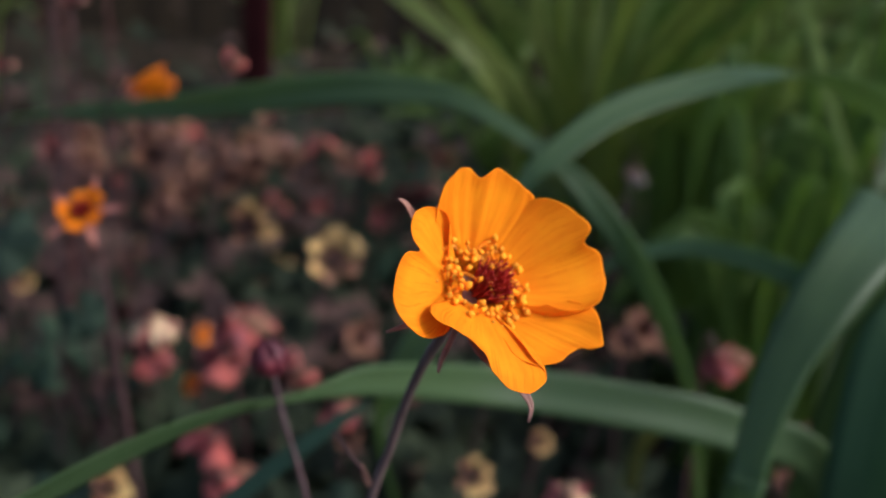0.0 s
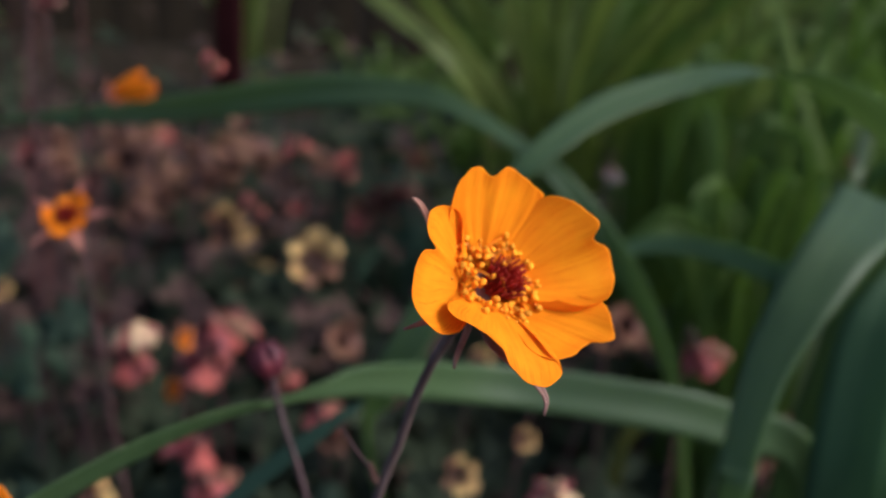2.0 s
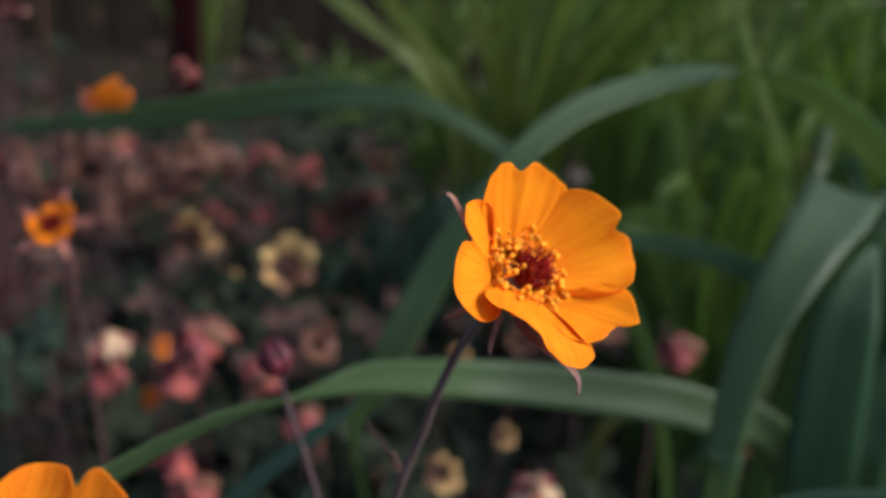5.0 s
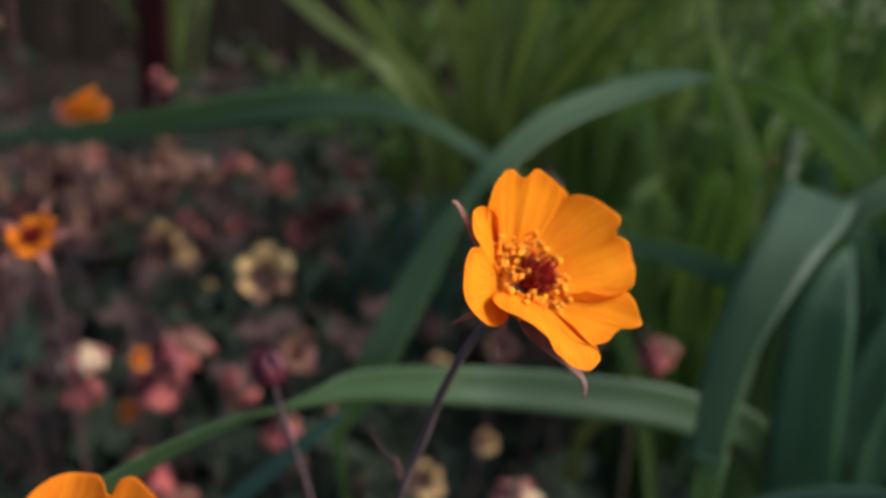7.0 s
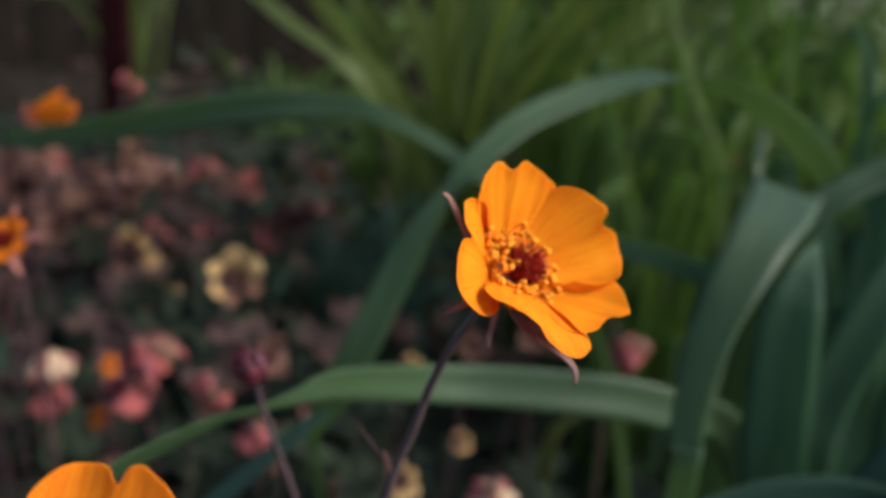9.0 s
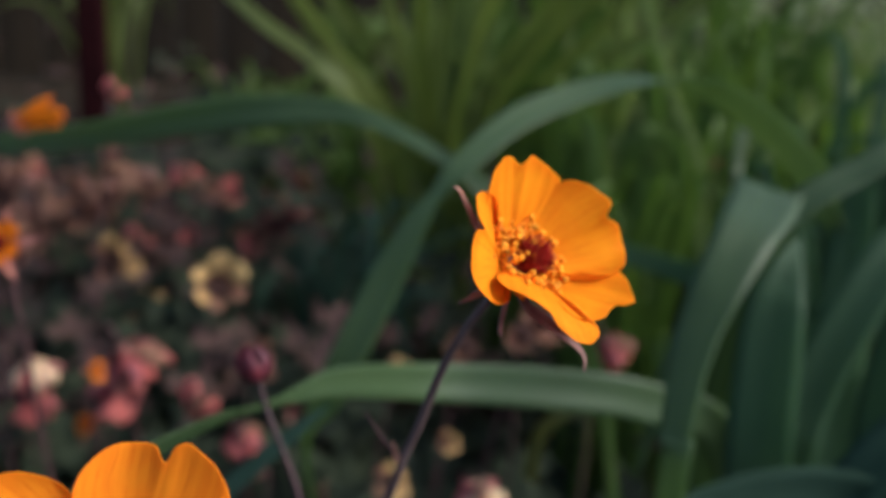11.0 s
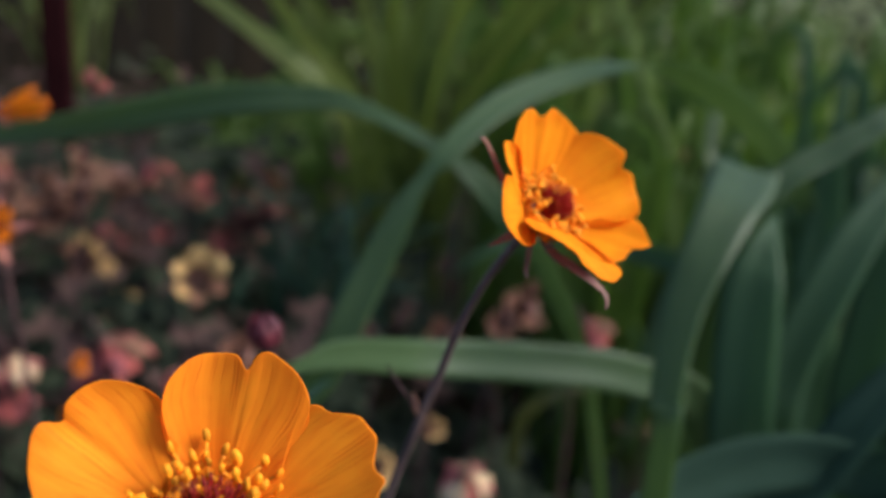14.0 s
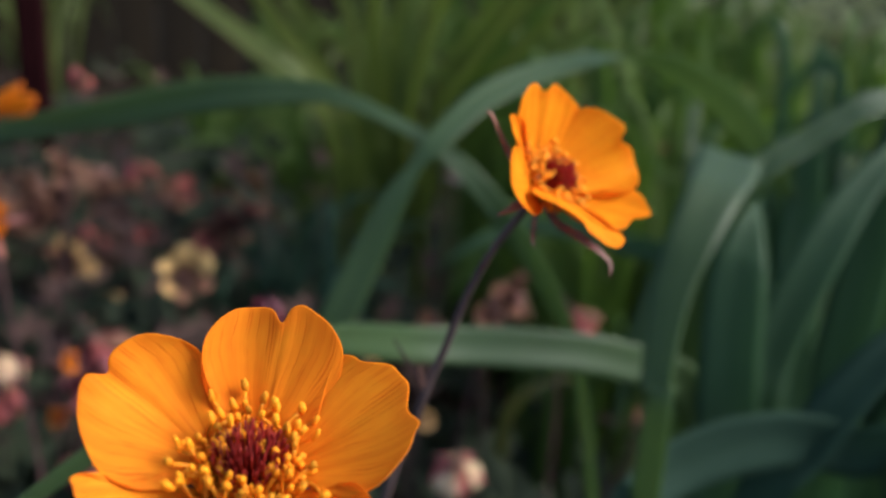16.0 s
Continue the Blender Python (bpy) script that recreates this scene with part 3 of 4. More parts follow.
def near_flower():
    e = empty("orange_flower")
    rim_petal(NEAR, 78, [(-3.1, 10.0, 1.0), (-4.8, 9.9, 4.0), (-5.6, 12.3, 5.5), (-5.2, 15.1, 7.0), (-2.8, 17.9, 8.0), (0.4, 19.0, 8.3), (3.0, 17.9, 8.6), (4.2, 16.1, 8.2), (5.4, 17.4, 9.5), (7.4, 17.1, 10.0), (9.6, 15.1, 9.5), (11.2, 13.3, 8.0), (11.7, 11.3, 6.0), (10.2, 10.1, 3.0)], NEAR_ORANGE, e, -3.4, flare=1.9, phase=0.9, nv=57)
    rim_petal(NEAR, 150, [(-5.8, 8.8, 1.0), (-5.1, 12.1, 3.5), (-6.1, 13.9, 5.5), (-8.3, 15.2, 6.5), (-11.5, 15.7, 7.0), (-14.7, 15.3, 6.5), (-16.7, 13.3, 5.5), (-17.0, 11.8, 4.0), (-19.1, 10.4, 6.0), (-19.7, 8.4, 5.0), (-19.7, 6.2, 4.0), (-18.5, 2.1, 3.0), (-16.4, -1.0, 2.0), (-13.2, -1.9, 1.0), (-9.8, 0.2, 0.0)], NEAR_ORANGE, e, -2.6, flare=1.9, crease=2.0, phase=2.6, nv=61)
    rim_petal(NEAR, 16, [(8.2, 4.6, 1.0), (9.4, 8.8, 3.5), (11.1, 11.5, 6.0), (12.7, 11.7, 6.8), (14.1, 10.8, 6.5), (17.4, 9.6, 7.0), (19.0, 7.6, 7.0), (19.4, 5.5, 6.9), (18.8, 3.2, 6.5), (19.7, 0.4, 7.5), (19.1, -1.1, 7.0), (17.5, -3.6, 6.0), (15.0, -5.9, 5.0), (12.6, -6.1, 3.0)], NEAR_ORANGE, e, -2.6, flare=1.9, phase=4.2, nv=57)
    rim_petal(NEAR, -150, [(-10.4, -1.8, -1.0), (-14.6, -1.8, 1.0), (-18.0, -1.7, 3.0), (-19.4, -2.4, 3.5), (-18.6, -4.6, 3.0), (-16.8, -7.8, 2.5), (-13.1, -11.2, 2.0), (-9.1, -12.2, 2.0), (-6.3, -8.5, 0.0)], NEAR_ORANGE, e, -3.4, flare=1.9, phase=5.4)
    rim_petal(NEAR, -58, [(8.7, -3.7, 0.0), (11.0, -4.2, 2.5), (13.1, -6.7, 4.0), (13.9, -11.0, 4.0), (11.5, -15.6, 4.0), (7.3, -16.6, 3.0), (3.3, -14.5, 2.0), (2.3, -9.9, 0.0)], NEAR_ORANGE, e, -3.2, flare=1.9, phase=1.7)
    for i in range(5):
        add_sepal(e, NEAR, 44 + 72 * i, 15.0, 5.0, 0.12)
    add_cup(e, NEAR)
    add_pistil(e, NEAR, 8, 3.6, 8.0)
    add_stamens(e, NEAR, 140, 3.4, 6.0, 23, tall=1.02, fat=1.12, splay=(-4, 36, 12))
    top = stalk_point(NEAR, 0, 0, -5.5)
    tube("stem", [top, stalk_point(NEAR, 0, -0.5, -11), (-0.0505, 0.078, 0.49), (-0.052, 0.085, 0.40), (-0.055, 0.10, 0.2), (-0.06, 0.11, 0.0)], [0.0011, 0.001, 0.001, 0.0012, 0.0017, 0.0022], STEM, e, n=40)
    tagged(settle(e, (-0.06, 0.11, 0)), "open bright orange flower with golden stamens around a red heart", "flower", "orange flowers in front")


def bud():
    e = empty("flower_bud")
    B = basis((-0.28, 0.05, 0.95), (-0.0355, 0.2125, 0.4690))
    prof = [(-4.6, 0.7), (-4.0, 2.6), (-2.6, 4.0), (-0.6, 4.5), (1.6, 3.8), (3.6, 2.4), (5.2, 1.0), (5.9, 0.2)]
    ns = 16
    V, F = [], []
    for z, r in prof:
        for j in range(ns):
            a = 2 * math.pi * j / ns
            rr = r * (1 + 0.07 * math.cos(5 * a))
            V.append((rr * math.cos(a) * 0.001, rr * math.sin(a) * 0.001, z * 0.001))
    for i in range(len(prof) - 1):
        for j in range(ns):
            k = (j + 1) % ns
            F.append((i * ns + j, i * ns + k, (i + 1) * ns + k, (i + 1) * ns + j))
    F += [tuple(range(ns - 1, -1, -1)), tuple((len(prof) - 1) * ns + j for j in range(ns))]
    M = np.array(B)
    link("bud", np.array(V) @ M[:3, :3].T + M[:3, 3], F, None, BUDRED, e)
    for i in range(5):
        nu, nv = 9, 5
        u = np.linspace(0, 1, nu)[:, None]
        v = np.linspace(-1, 1, nv)[None, :]
        r = np.interp(u, [0, 0.3, 0.55, 0.8, 1], [1.2, 4.3, 4.9, 3.4, 1.9]) + 0.25
        half = 0.62 * np.sin(np.pi * np.clip(0.2 + 0.8 * u, 0, 1)) + 0.03
        a = 2 * math.pi * i / 5 + v * half
        P = np.stack([r * np.cos(a), r * np.sin(a), -4.6 + 11.6 * u + 0 * v], 2) * 0.001
        P = P @ M[:3, :3].T + M[:3, 3]
        V, F, uv = shell(P, 0.0003)
        link("sepal", V, F, uv, BUDRED, e)
    tube("stem", [stalk_point(B, 0, 0, -4.2), (-0.0322, 0.2098, 0.4575), (-0.0290, 0.2055, 0.4500), (-0.0255, 0.2020, 0.4420), (-0.0222, 0.198, 0.4320), (-0.0195, 0.195, 0.4137), (-0.03, 0.20, 0.25), (-0.035, 0.21, 0.0)],
         [0.0007, 0.0008, 0.0008, 0.0008, 0.00085, 0.0009, 0.0014, 0.002], STEM, e, n=40)
    tagged(settle(e, (-0.035, 0.21, 0)), "closed dark maroon flower bud nodding on a thin stem", "flower bud")


RIB = plain_material("midrib", (0.045, 0.086, 0.040), (0.070, 0.120, 0.058), 90, 0.5, 0.1)
BUDRED = plain_material("bud_maroon", (0.07, 0.012, 0.022), (0.16, 0.030, 0.045), 300, 0.5, 0.1)
main_flower()
near_flower()
bud()


# ---------------------------------------------------------------- the long strap leaves in the middle distance
def strap(label, ctrl, material, foot, **kw):
    e = empty("strap_leaf")
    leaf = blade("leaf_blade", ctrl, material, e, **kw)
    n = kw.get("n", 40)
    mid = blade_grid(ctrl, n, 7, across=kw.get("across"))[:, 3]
    V, F = tube_data(mid[:-1:2], np.clip(spline(ctrl, n)[:-1:2, 3] * 0.011, 0.0001, 0.0003), n, 5)
    link("midrib", V, F, None, RIB, leaf)
    tagged(settle(e, foot), label, "leaf", "long strap leaves")


strap("long green strap leaf arching over and down to a thin tip",
      [(-0.285, 0.590, 0.402, 0.0006, 20), (-0.238, 0.556, 0.423, 0.005, 10), (-0.133, 0.499, 0.453, 0.0142, 5), (-0.048, 0.449, 0.4825, 0.0170, 5), (0.000, 0.432, 0.490, 0.0130, 20), (0.021, 0.422, 0.4890, 0.0110, 35),
       (0.050, 0.402, 0.4790, 0.0100, 45), (0.077, 0.386, 0.462, 0.0110, 15), (0.117, 0.369, 0.413, 0.0150, -45), (0.140, 0.347, 0.354, 0.0150, -66), (0.165, 0.335, 0.20, 0.014, -60), (0.175, 0.335, -0.01, 0.016, 0)],
      BLADE, (0.175, 0.335, 0), n=70)
strap("long blue-green strap leaf bending over in a high arch",
      [(0.030, 0.47, -0.01, 0.006, 0), (0.010, 0.44, 0.20, 0.006, 20), (-0.008, 0.370, 0.335, 0.0055, 36), (0.000, 0.343, 0.382, 0.0150, 8), (0.0210, 0.349, 0.4310, 0.0158, 8), (0.0340, 0.3528, 0.4590, 0.0118, 18), (0.0430, 0.3565, 0.4720, 0.0072, 28), (0.055, 0.362, 0.4845, 0.0120, 28), (0.0855, 0.384, 0.502, 0.0148, 30),
       (0.129, 0.402, 0.514, 0.0150, 45), (0.164, 0.409, 0.5185, 0.0210, 86), (0.190, 0.411, 0.515, 0.0260, 112), (0.219, 0.405, 0.502, 0.0260, 128), (0.252, 0.400, 0.475, 0.0190, 145), (0.275, 0.395, 0.446, 0.009, 160), (0.290, 0.390, 0.425, 0.0006, 165)],
      BLADE, (0.030, 0.47, 0), n=70)
strap("green strap leaf lying across low with a lit upper face",
      [(-0.125, 0.150, 0.430, 0.0010, -60), (-0.088, 0.176, 0.4460, 0.0095, -60), (-0.066, 0.194, 0.4520, 0.0094, -60), (-0.046, 0.208, 0.4548, 0.0062, -60), (-0.034, 0.2195, 0.4515, 0.0030, -50), (-0.022, 0.234, 0.4470, 0.0060, -30), (-0.006, 0.252, 0.4405, 0.0110, -15), (0.035, 0.292, 0.416, 0.0150, 0),
       (0.084, 0.299, 0.408, 0.0175, 0), (0.135, 0.305, 0.396, 0.0180, 0), (0.185, 0.318, 0.365, 0.0180, 0), (0.220, 0.330, 0.25, 0.018, 0), (0.230, 0.335, -0.01, 0.018, 0)],
      BLADE, (0.23, 0.335, 0), n=70)
strap("broad green strap leaf folded over at the top",
      [(0.112, 0.215, -0.01, 0.014, 30), (0.112, 0.222, 0.25, 0.015, 30), (0.1135, 0.235, 0.403, 0.0125, 30), (0.117, 0.245, 0.419, 0.0130, 28), (0.122, 0.255, 0.435, 0.0145, 24), (0.129, 0.265, 0.452, 0.0172, 16), (0.139, 0.274, 0.468, 0.0203, 8),
       (0.1546, 0.289, 0.482, 0.0240, 0), (0.1720, 0.309, 0.4865, 0.0285, 0), (0.1850, 0.3270, 0.4886, 0.0300, 0), (0.1873, 0.3305, 0.4860, 0.0300, 0), (0.1865, 0.334, 0.477, 0.0290, 0), (0.178, 0.332, 0.452, 0.023, 0), (0.163, 0.325, 0.426, 0.017, 0), (0.150, 0.318, 0.39, 0.010, 0), (0.140, 0.312, 0.35, 0.001, 0)],
      BLADE, (0.112, 0.215, 0), n=110, keel=0.025, across=(0.84, -0.51, -0.19))
strap("broad dark green strap leaf rising to one side",
      [(0.195, 0.36, -0.01, 0.016, 0), (0.198, 0.357, 0.25, 0.018, 0), (0.2034, 0.352, 0.4179, 0.018, 0), (0.2057, 0.352, 0.4453, 0.018, 10), (0.2141, 0.353, 0.4662, 0.017, 20), (0.2299, 0.356, 0.4779, 0.016, 30), (0.2503, 0.360, 0.4872, 0.016, 32), (0.2719, 0.364, 0.4977, 0.016, 35), (0.3035, 0.370, 0.5079, 0.016, 35), (0.40, 0.38, 0.515, 0.010, 40), (0.45, 0.39, 0.49, 0.001, 40)],
      BLADE, (0.195, 0.36, 0), n=60)
strap("dark green strap leaf crossing behind low",
      [(0.30, 0.47, -0.01, 0.018, 0), (0.30, 0.47, 0.25, 0.018, 0), (0.275, 0.47, 0.36, 0.018, 0), (0.235, 0.51, 0.375, 0.015, 0), (0.18, 0.53, 0.38, 0.012, 0), (0.14, 0.53, 0.37, 0.008, 0), (0.11, 0.53, 0.35, 0.001, 0)],
      BLADE_DARK, (0.30, 0.47, 0))
strap("narrow dark green strap leaf slanting low",
      [(-0.130, 0.26, -0.01, 0.008, 0), (-0.120, 0.255, 0.22, 0.008, 0), (-0.085, 0.25, 0.350, 0.0072, 0), (-0.052, 0.25, 0.3910, 0.0066, 0), (-0.030, 0.25, 0.4140, 0.0058, 0), (-0.016, 0.252, 0.4260, 0.0036, 0), (-0.009, 0.254, 0.4310, 0.0004, 0)],
      BLADE_SHADED, (-0.13, 0.26, 0))
strap("yellowing thin strap leaf bent low",
      [(0.172, 0.53, -0.01, 0.009, 0), (0.166, 0.51, 0.15, 0.010, 0), (0.158, 0.49, 0.24, 0.010, 0), (0.160, 0.475, 0.275, 0.009, 0), (0.175, 0.46, 0.295, 0.006, 0), (0.195, 0.45, 0.30, 0.001, 0)],
      STRAW, (0.172, 0.53, 0))
strap("thin pale green grass stem leaning upright",
      [(0.31, 0.55, -0.01, 0.006, 0), (0.305, 0.56, 0.25, 0.006, 0), (0.288, 0.567, 0.408, 0.0065, 0), (0.259, 0.58, 0.474, 0.0065, 0), (0.231, 0.592, 0.536, 0.006, 0), (0.20, 0.60, 0.60, 0.005, 0), (0.17, 0.605, 0.66, 0.001, 0)],
      LIGHT_GRASS, (0.31, 0.55, 0))
strap("broad leaf in a shaded green bowing over low down",
      [(0.2934, 0.257, -0.01, 0.02, 0.0), (0.2884, 0.252, 0.2, 0.02, 10.0), (0.2434, 0.237, 0.3667, 0.02, 22.0), (0.2198, 0.248, 0.3762, 0.024, 22.0), (0.1952, 0.2521, 0.3815, 0.026, 22.0), (0.1635, 0.251, 0.3822, 0.026, 22.0), (0.1353, 0.2466, 0.3773, 0.024, 22.0), (0.1101, 0.2356, 0.3723, 0.018, 22.0), (0.0801, 0.2236, 0.3603, 0.001, 15.0)],
      BLADE_SHADED, (0.2934, 0.2570, 0))
strap("broad smooth dark green strap leaf standing upright",
      [(0.186, 0.27, -0.01, 0.02, 0), (0.184, 0.272, 0.22, 0.026, 0), (0.184, 0.277, 0.336, 0.028, 5), (0.187, 0.295, 0.385, 0.029, 5), (0.193, 0.313, 0.430, 0.027, 0), (0.200, 0.323, 0.447, 0.019, -10), (0.208, 0.332, 0.457, 0.009, -15), (0.215, 0.339, 0.461, 0.001, -20)],
      BLADE_DARK, (0.186, 0.27, 0))
strap("dark green strap leaf leaning outward",
      [(0.200, 0.285, -0.01, 0.018, 0), (0.202, 0.288, 0.22, 0.022, 0), (0.208, 0.298, 0.351, 0.024, -10), (0.218, 0.310, 0.392, 0.024, -10), (0.243, 0.322, 0.440, 0.023, -5), (0.269, 0.335, 0.468, 0.018, 0), (0.305, 0.35, 0.49, 0.010, 10), (0.345, 0.36, 0.495, 0.001, 10)],
      BLADE_DARK, (0.2, 0.285, 0))
strap("broad smooth dark green strap leaf standing upright",
      [(0.270, 0.31, -0.01, 0.022, 0), (0.274, 0.315, 0.2, 0.026, 0), (0.279, 0.321, 0.323, 0.028, 10), (0.287, 0.337, 0.370, 0.029, 10), (0.300, 0.351, 0.417, 0.028, 5), (0.312, 0.366, 0.463, 0.024, 0), (0.325, 0.38, 0.505, 0.015, 0), (0.34, 0.395, 0.54, 0.001, 0)],
      BLADE_DARK, (0.27, 0.31, 0))
strap("broad dark strap leaf behind others",
      [(0.262, 0.325, -0.01, 0.02, 0), (0.265, 0.33, 0.2, 0.025, 0), (0.268, 0.342, 0.31, 0.027, -15), (0.277, 0.372, 0.395, 0.027, -10), (0.281, 0.387, 0.437, 0.022, -5), (0.287, 0.40, 0.475, 0.012, 0), (0.295, 0.41, 0.50, 0.001, 0)],
      BLADE_DARK, (0.262, 0.325, 0))
strap("strap leaf in a shaded green sweeping out low down",
      [(0.165, 0.25, -0.01, 0.018, 0), (0.168, 0.25, 0.25, 0.02, 0), (0.181, 0.251, 0.348, 0.021, 10), (0.201, 0.253, 0.377, 0.022, 15), (0.222, 0.257, 0.402, 0.021, 15), (0.250, 0.263, 0.425, 0.015, 15), (0.285, 0.27, 0.44, 0.001, 10)],
      BLADE_SHADED, (0.165, 0.25, 0))
for x, y, z, top, w in ((0.243, 0.45, 0.440, 0.486, 0.0042), (0.266, 0.488, 0.430, 0.477, 0.007), (0.330, 0.412, 0.425, 0.464, 0.0105)):
    strap("pale grey-green leaf tip standing upright", [(x - 0.01, y - 0.02, -0.01, w * 0.7, 0), (x - 0.008, y - 0.02, z - 0.15, w * 0.7, 0), (x - 0.005, y - 0.008, z, w * 0.45, 0), (x - 0.002, y, (z + top) / 2, w * 0.85, 0), (x, y + 0.005, top - 0.006, w, 10), (x + 0.001, y + 0.007, top, w * 0.6, 20)],
          PALE, (x - 0.01, y - 0.02, 0), n=24)


# ---------------------------------------------------------------- grass-like clumps behind
def clump(place, count, spread, height, width, seed, material, label, lean=(0.0, 0.0), n=16, fall=1.0):
    """A tuft of arching blades from one foot, each blade a part."""
    rng = random.Random(seed)
    e = empty("grass_clump")
    for i in range(count):
        a = rng.uniform(0, 2 * math.pi)
        out = spread * rng.uniform(0.25, 1.0)
        h = height * rng.uniform(0.7, 1.1)
        w = width * rng.uniform(0.7, 1.25)
        dx, dy = math.cos(a) * out + lean[0] * rng.uniform(0.3, 1), math.sin(a) * out + lean[1] * rng.uniform(0.3, 1)
        b0 = np.array([rng.gauss(0, 0.025), rng.gauss(0, 0.025), -0.01])
        roll = rng.uniform(-45, 45)
        rows = []
        drop = fall * rng.uniform(0.0, 0.55)
        for s, up, side, ww in ((0, 0, 0, 0.6), (0.25, 0.36, 0.10, 0.85), (0.5, 0.68, 0.27, 1.0), (0.75, 0.93, 0.55, 0.9), (0.92, 1.0 - drop * 0.25, 0.83, 0.5), (1.0, 1.0 - drop * 0.6, 1.0, 0.05)):
            rows.append((b0[0] + dx * side, b0[1] + dy * side, b0[2] + h * up, w * ww, roll * s))
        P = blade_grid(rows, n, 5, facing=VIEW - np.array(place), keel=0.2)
        V, F, uv = shell(P, 0.0006)
        link("blade", V, F, uv, material, e)
    e.location = place
    tagged(e, label, "grass", "grass clumps")


def fan():
    """The clump whose long blades fan out above the arching leaves."""
    e = empty("grass_clump")
    foot = np.array([0.20, 1.06, 0.0])
    rng = random.Random(12)
    lines = [((-0.028, 0.755, 0.485), (0.052, 0.735, 0.427)), ((-0.01, 0.76, 0.52), (0.075, 0.90, 0.40)), ((0.062, 0.860, 0.474), (0.128, 0.90, 0.403)), ((0.03, 0.86, 0.50), (0.10, 0.92, 0.40)), ((0.112, 0.82, 0.52), (0.14, 0.90, 0.40)),
             ((0.148, 0.84, 0.53), (0.155, 0.92, 0.40)), ((0.185, 0.82, 0.52), (0.175, 0.90, 0.40)), ((0.215, 0.86, 0.54), (0.19, 0.94, 0.42)), ((0.25, 0.83, 0.52), (0.21, 0.92, 0.40)), ((0.30, 0.84, 0.53), (0.23, 0.92, 0.41)),
             ((-0.06, 0.98, 0.48), (0.06, 1.02, 0.38)), ((0.13, 0.93, 0.54), (0.16, 0.98, 0.40)), ((0.35, 0.90, 0.54), (0.26, 0.96, 0.41)), ((0.08, 1.0, 0.55), (0.14, 1.03, 0.42)), ((0.165, 0.78, 0.50), (0.165, 0.86, 0.38)), ((0.08, 0.78, 0.50), (0.125, 0.86, 0.39)), ((0.22, 0.77, 0.49), (0.19, 0.86, 0.37)), ((0.02, 0.72, 0.48), (0.10, 0.84, 0.38)), ((0.28, 0.78, 0.50), (0.22, 0.87, 0.38)), ((0.34, 0.80, 0.50), (0.25, 0.89, 0.38)), ((0.40, 0.84, 0.52), (0.28, 0.92, 0.39)), ((0.27, 0.98, 0.58), (0.22, 1.02, 0.42))]
    for up, low in lines:
        up, low = np.array(up), np.array(low)
        b = foot + np.array([rng.gauss(0, 0.03), rng.gauss(0, 0.03), -0.01])
        mid = 0.5 * (b + low) + np.array([0, 0, 0.07])
        w = rng.uniform(0.008, 0.013)
        end = up + (up - low) * 0.9
        far = end + (up - low) * np.array([0.7, 0.7, -0.2])
        rows = [(*b, w * 0.6, 0), (*mid, w * 0.9, rng.uniform(-15, 15)), (*low, w, rng.uniform(-30, 30)), (*up, w, rng.uniform(-30, 30)), (*end, w * 0.6, 0), (*far, 0.001, 0)]
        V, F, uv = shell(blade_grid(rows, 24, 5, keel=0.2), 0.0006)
        link("blade", V, F, uv, FAN_LEAF, e)
    tagged(settle(e, tuple(foot)), "tall clump of arching mid-green strap leaves in the bed", "grass", "grass clumps")


fan()
# Tuft in the shaded leaf colour, over roots that lie in dense shade.
clump((0.06, 0.84, 0), 26, 0.20, 0.30, 0.008, 95, BLADE_SHADED, "low tuft of thin dark green arching blades")
rngc = random.Random(77)
spots = [(0.34, 0.80), (0.47, 0.88), (0.42, 0.68), (0.60, 0.78), (0.56, 1.0), (0.72, 0.95), (0.30, 0.98), (0.80, 1.15), (0.66, 1.2), (0.45, 1.2), (0.95, 1.0), (0.55, 0.55), (0.72, 0.62), (0.40, 0.52), (0.90, 0.75), (1.1, 1.2), (0.85, 1.45), (1.1, 1.5), (0.5, 1.5), (0.25, 1.35), (0.30, 0.66)]
for i, (x, y) in enumerate(spots):
    near = y < 0.85
    clump((x, y, 0), 22 if near else 26, 0.16, (0.46 if near else 0.40 if x > 0.62 else 0.56) + rngc.uniform(-0.05, 0.05), 0.014 if near else 0.012, 100 + i, (BLADE_DARK if y < 0.6 else GRASS) if near else (GRASS if x < 0.62 and y < 1.1 else LIGHT_GRASS),
          "dense clump of upright dark green blades" if near else "dense clump of mid-green grassy blades")
for i, (x, y) in enumerate([(0.14, 1.45), (0.0, 1.7), (0.35, 1.8), (0.75, 1.9), (1.2, 1.9), (1.5, 1.6), (1.6, 2.2), (-0.35, 2.1), (0.2, 2.3), (-0.95, 1.9)]):
    clump((x, y, 0), 24, 0.22, (0.42 if abs(x) > 0.3 else 0.28) + rngc.uniform(-0.08, 0.06), 0.012, 300 + i, LIGHT_GRASS if x > 0.9 else FAN_LEAF if x < -0.3 else GRASS, "loose clump of thin grassy blades", n=12)


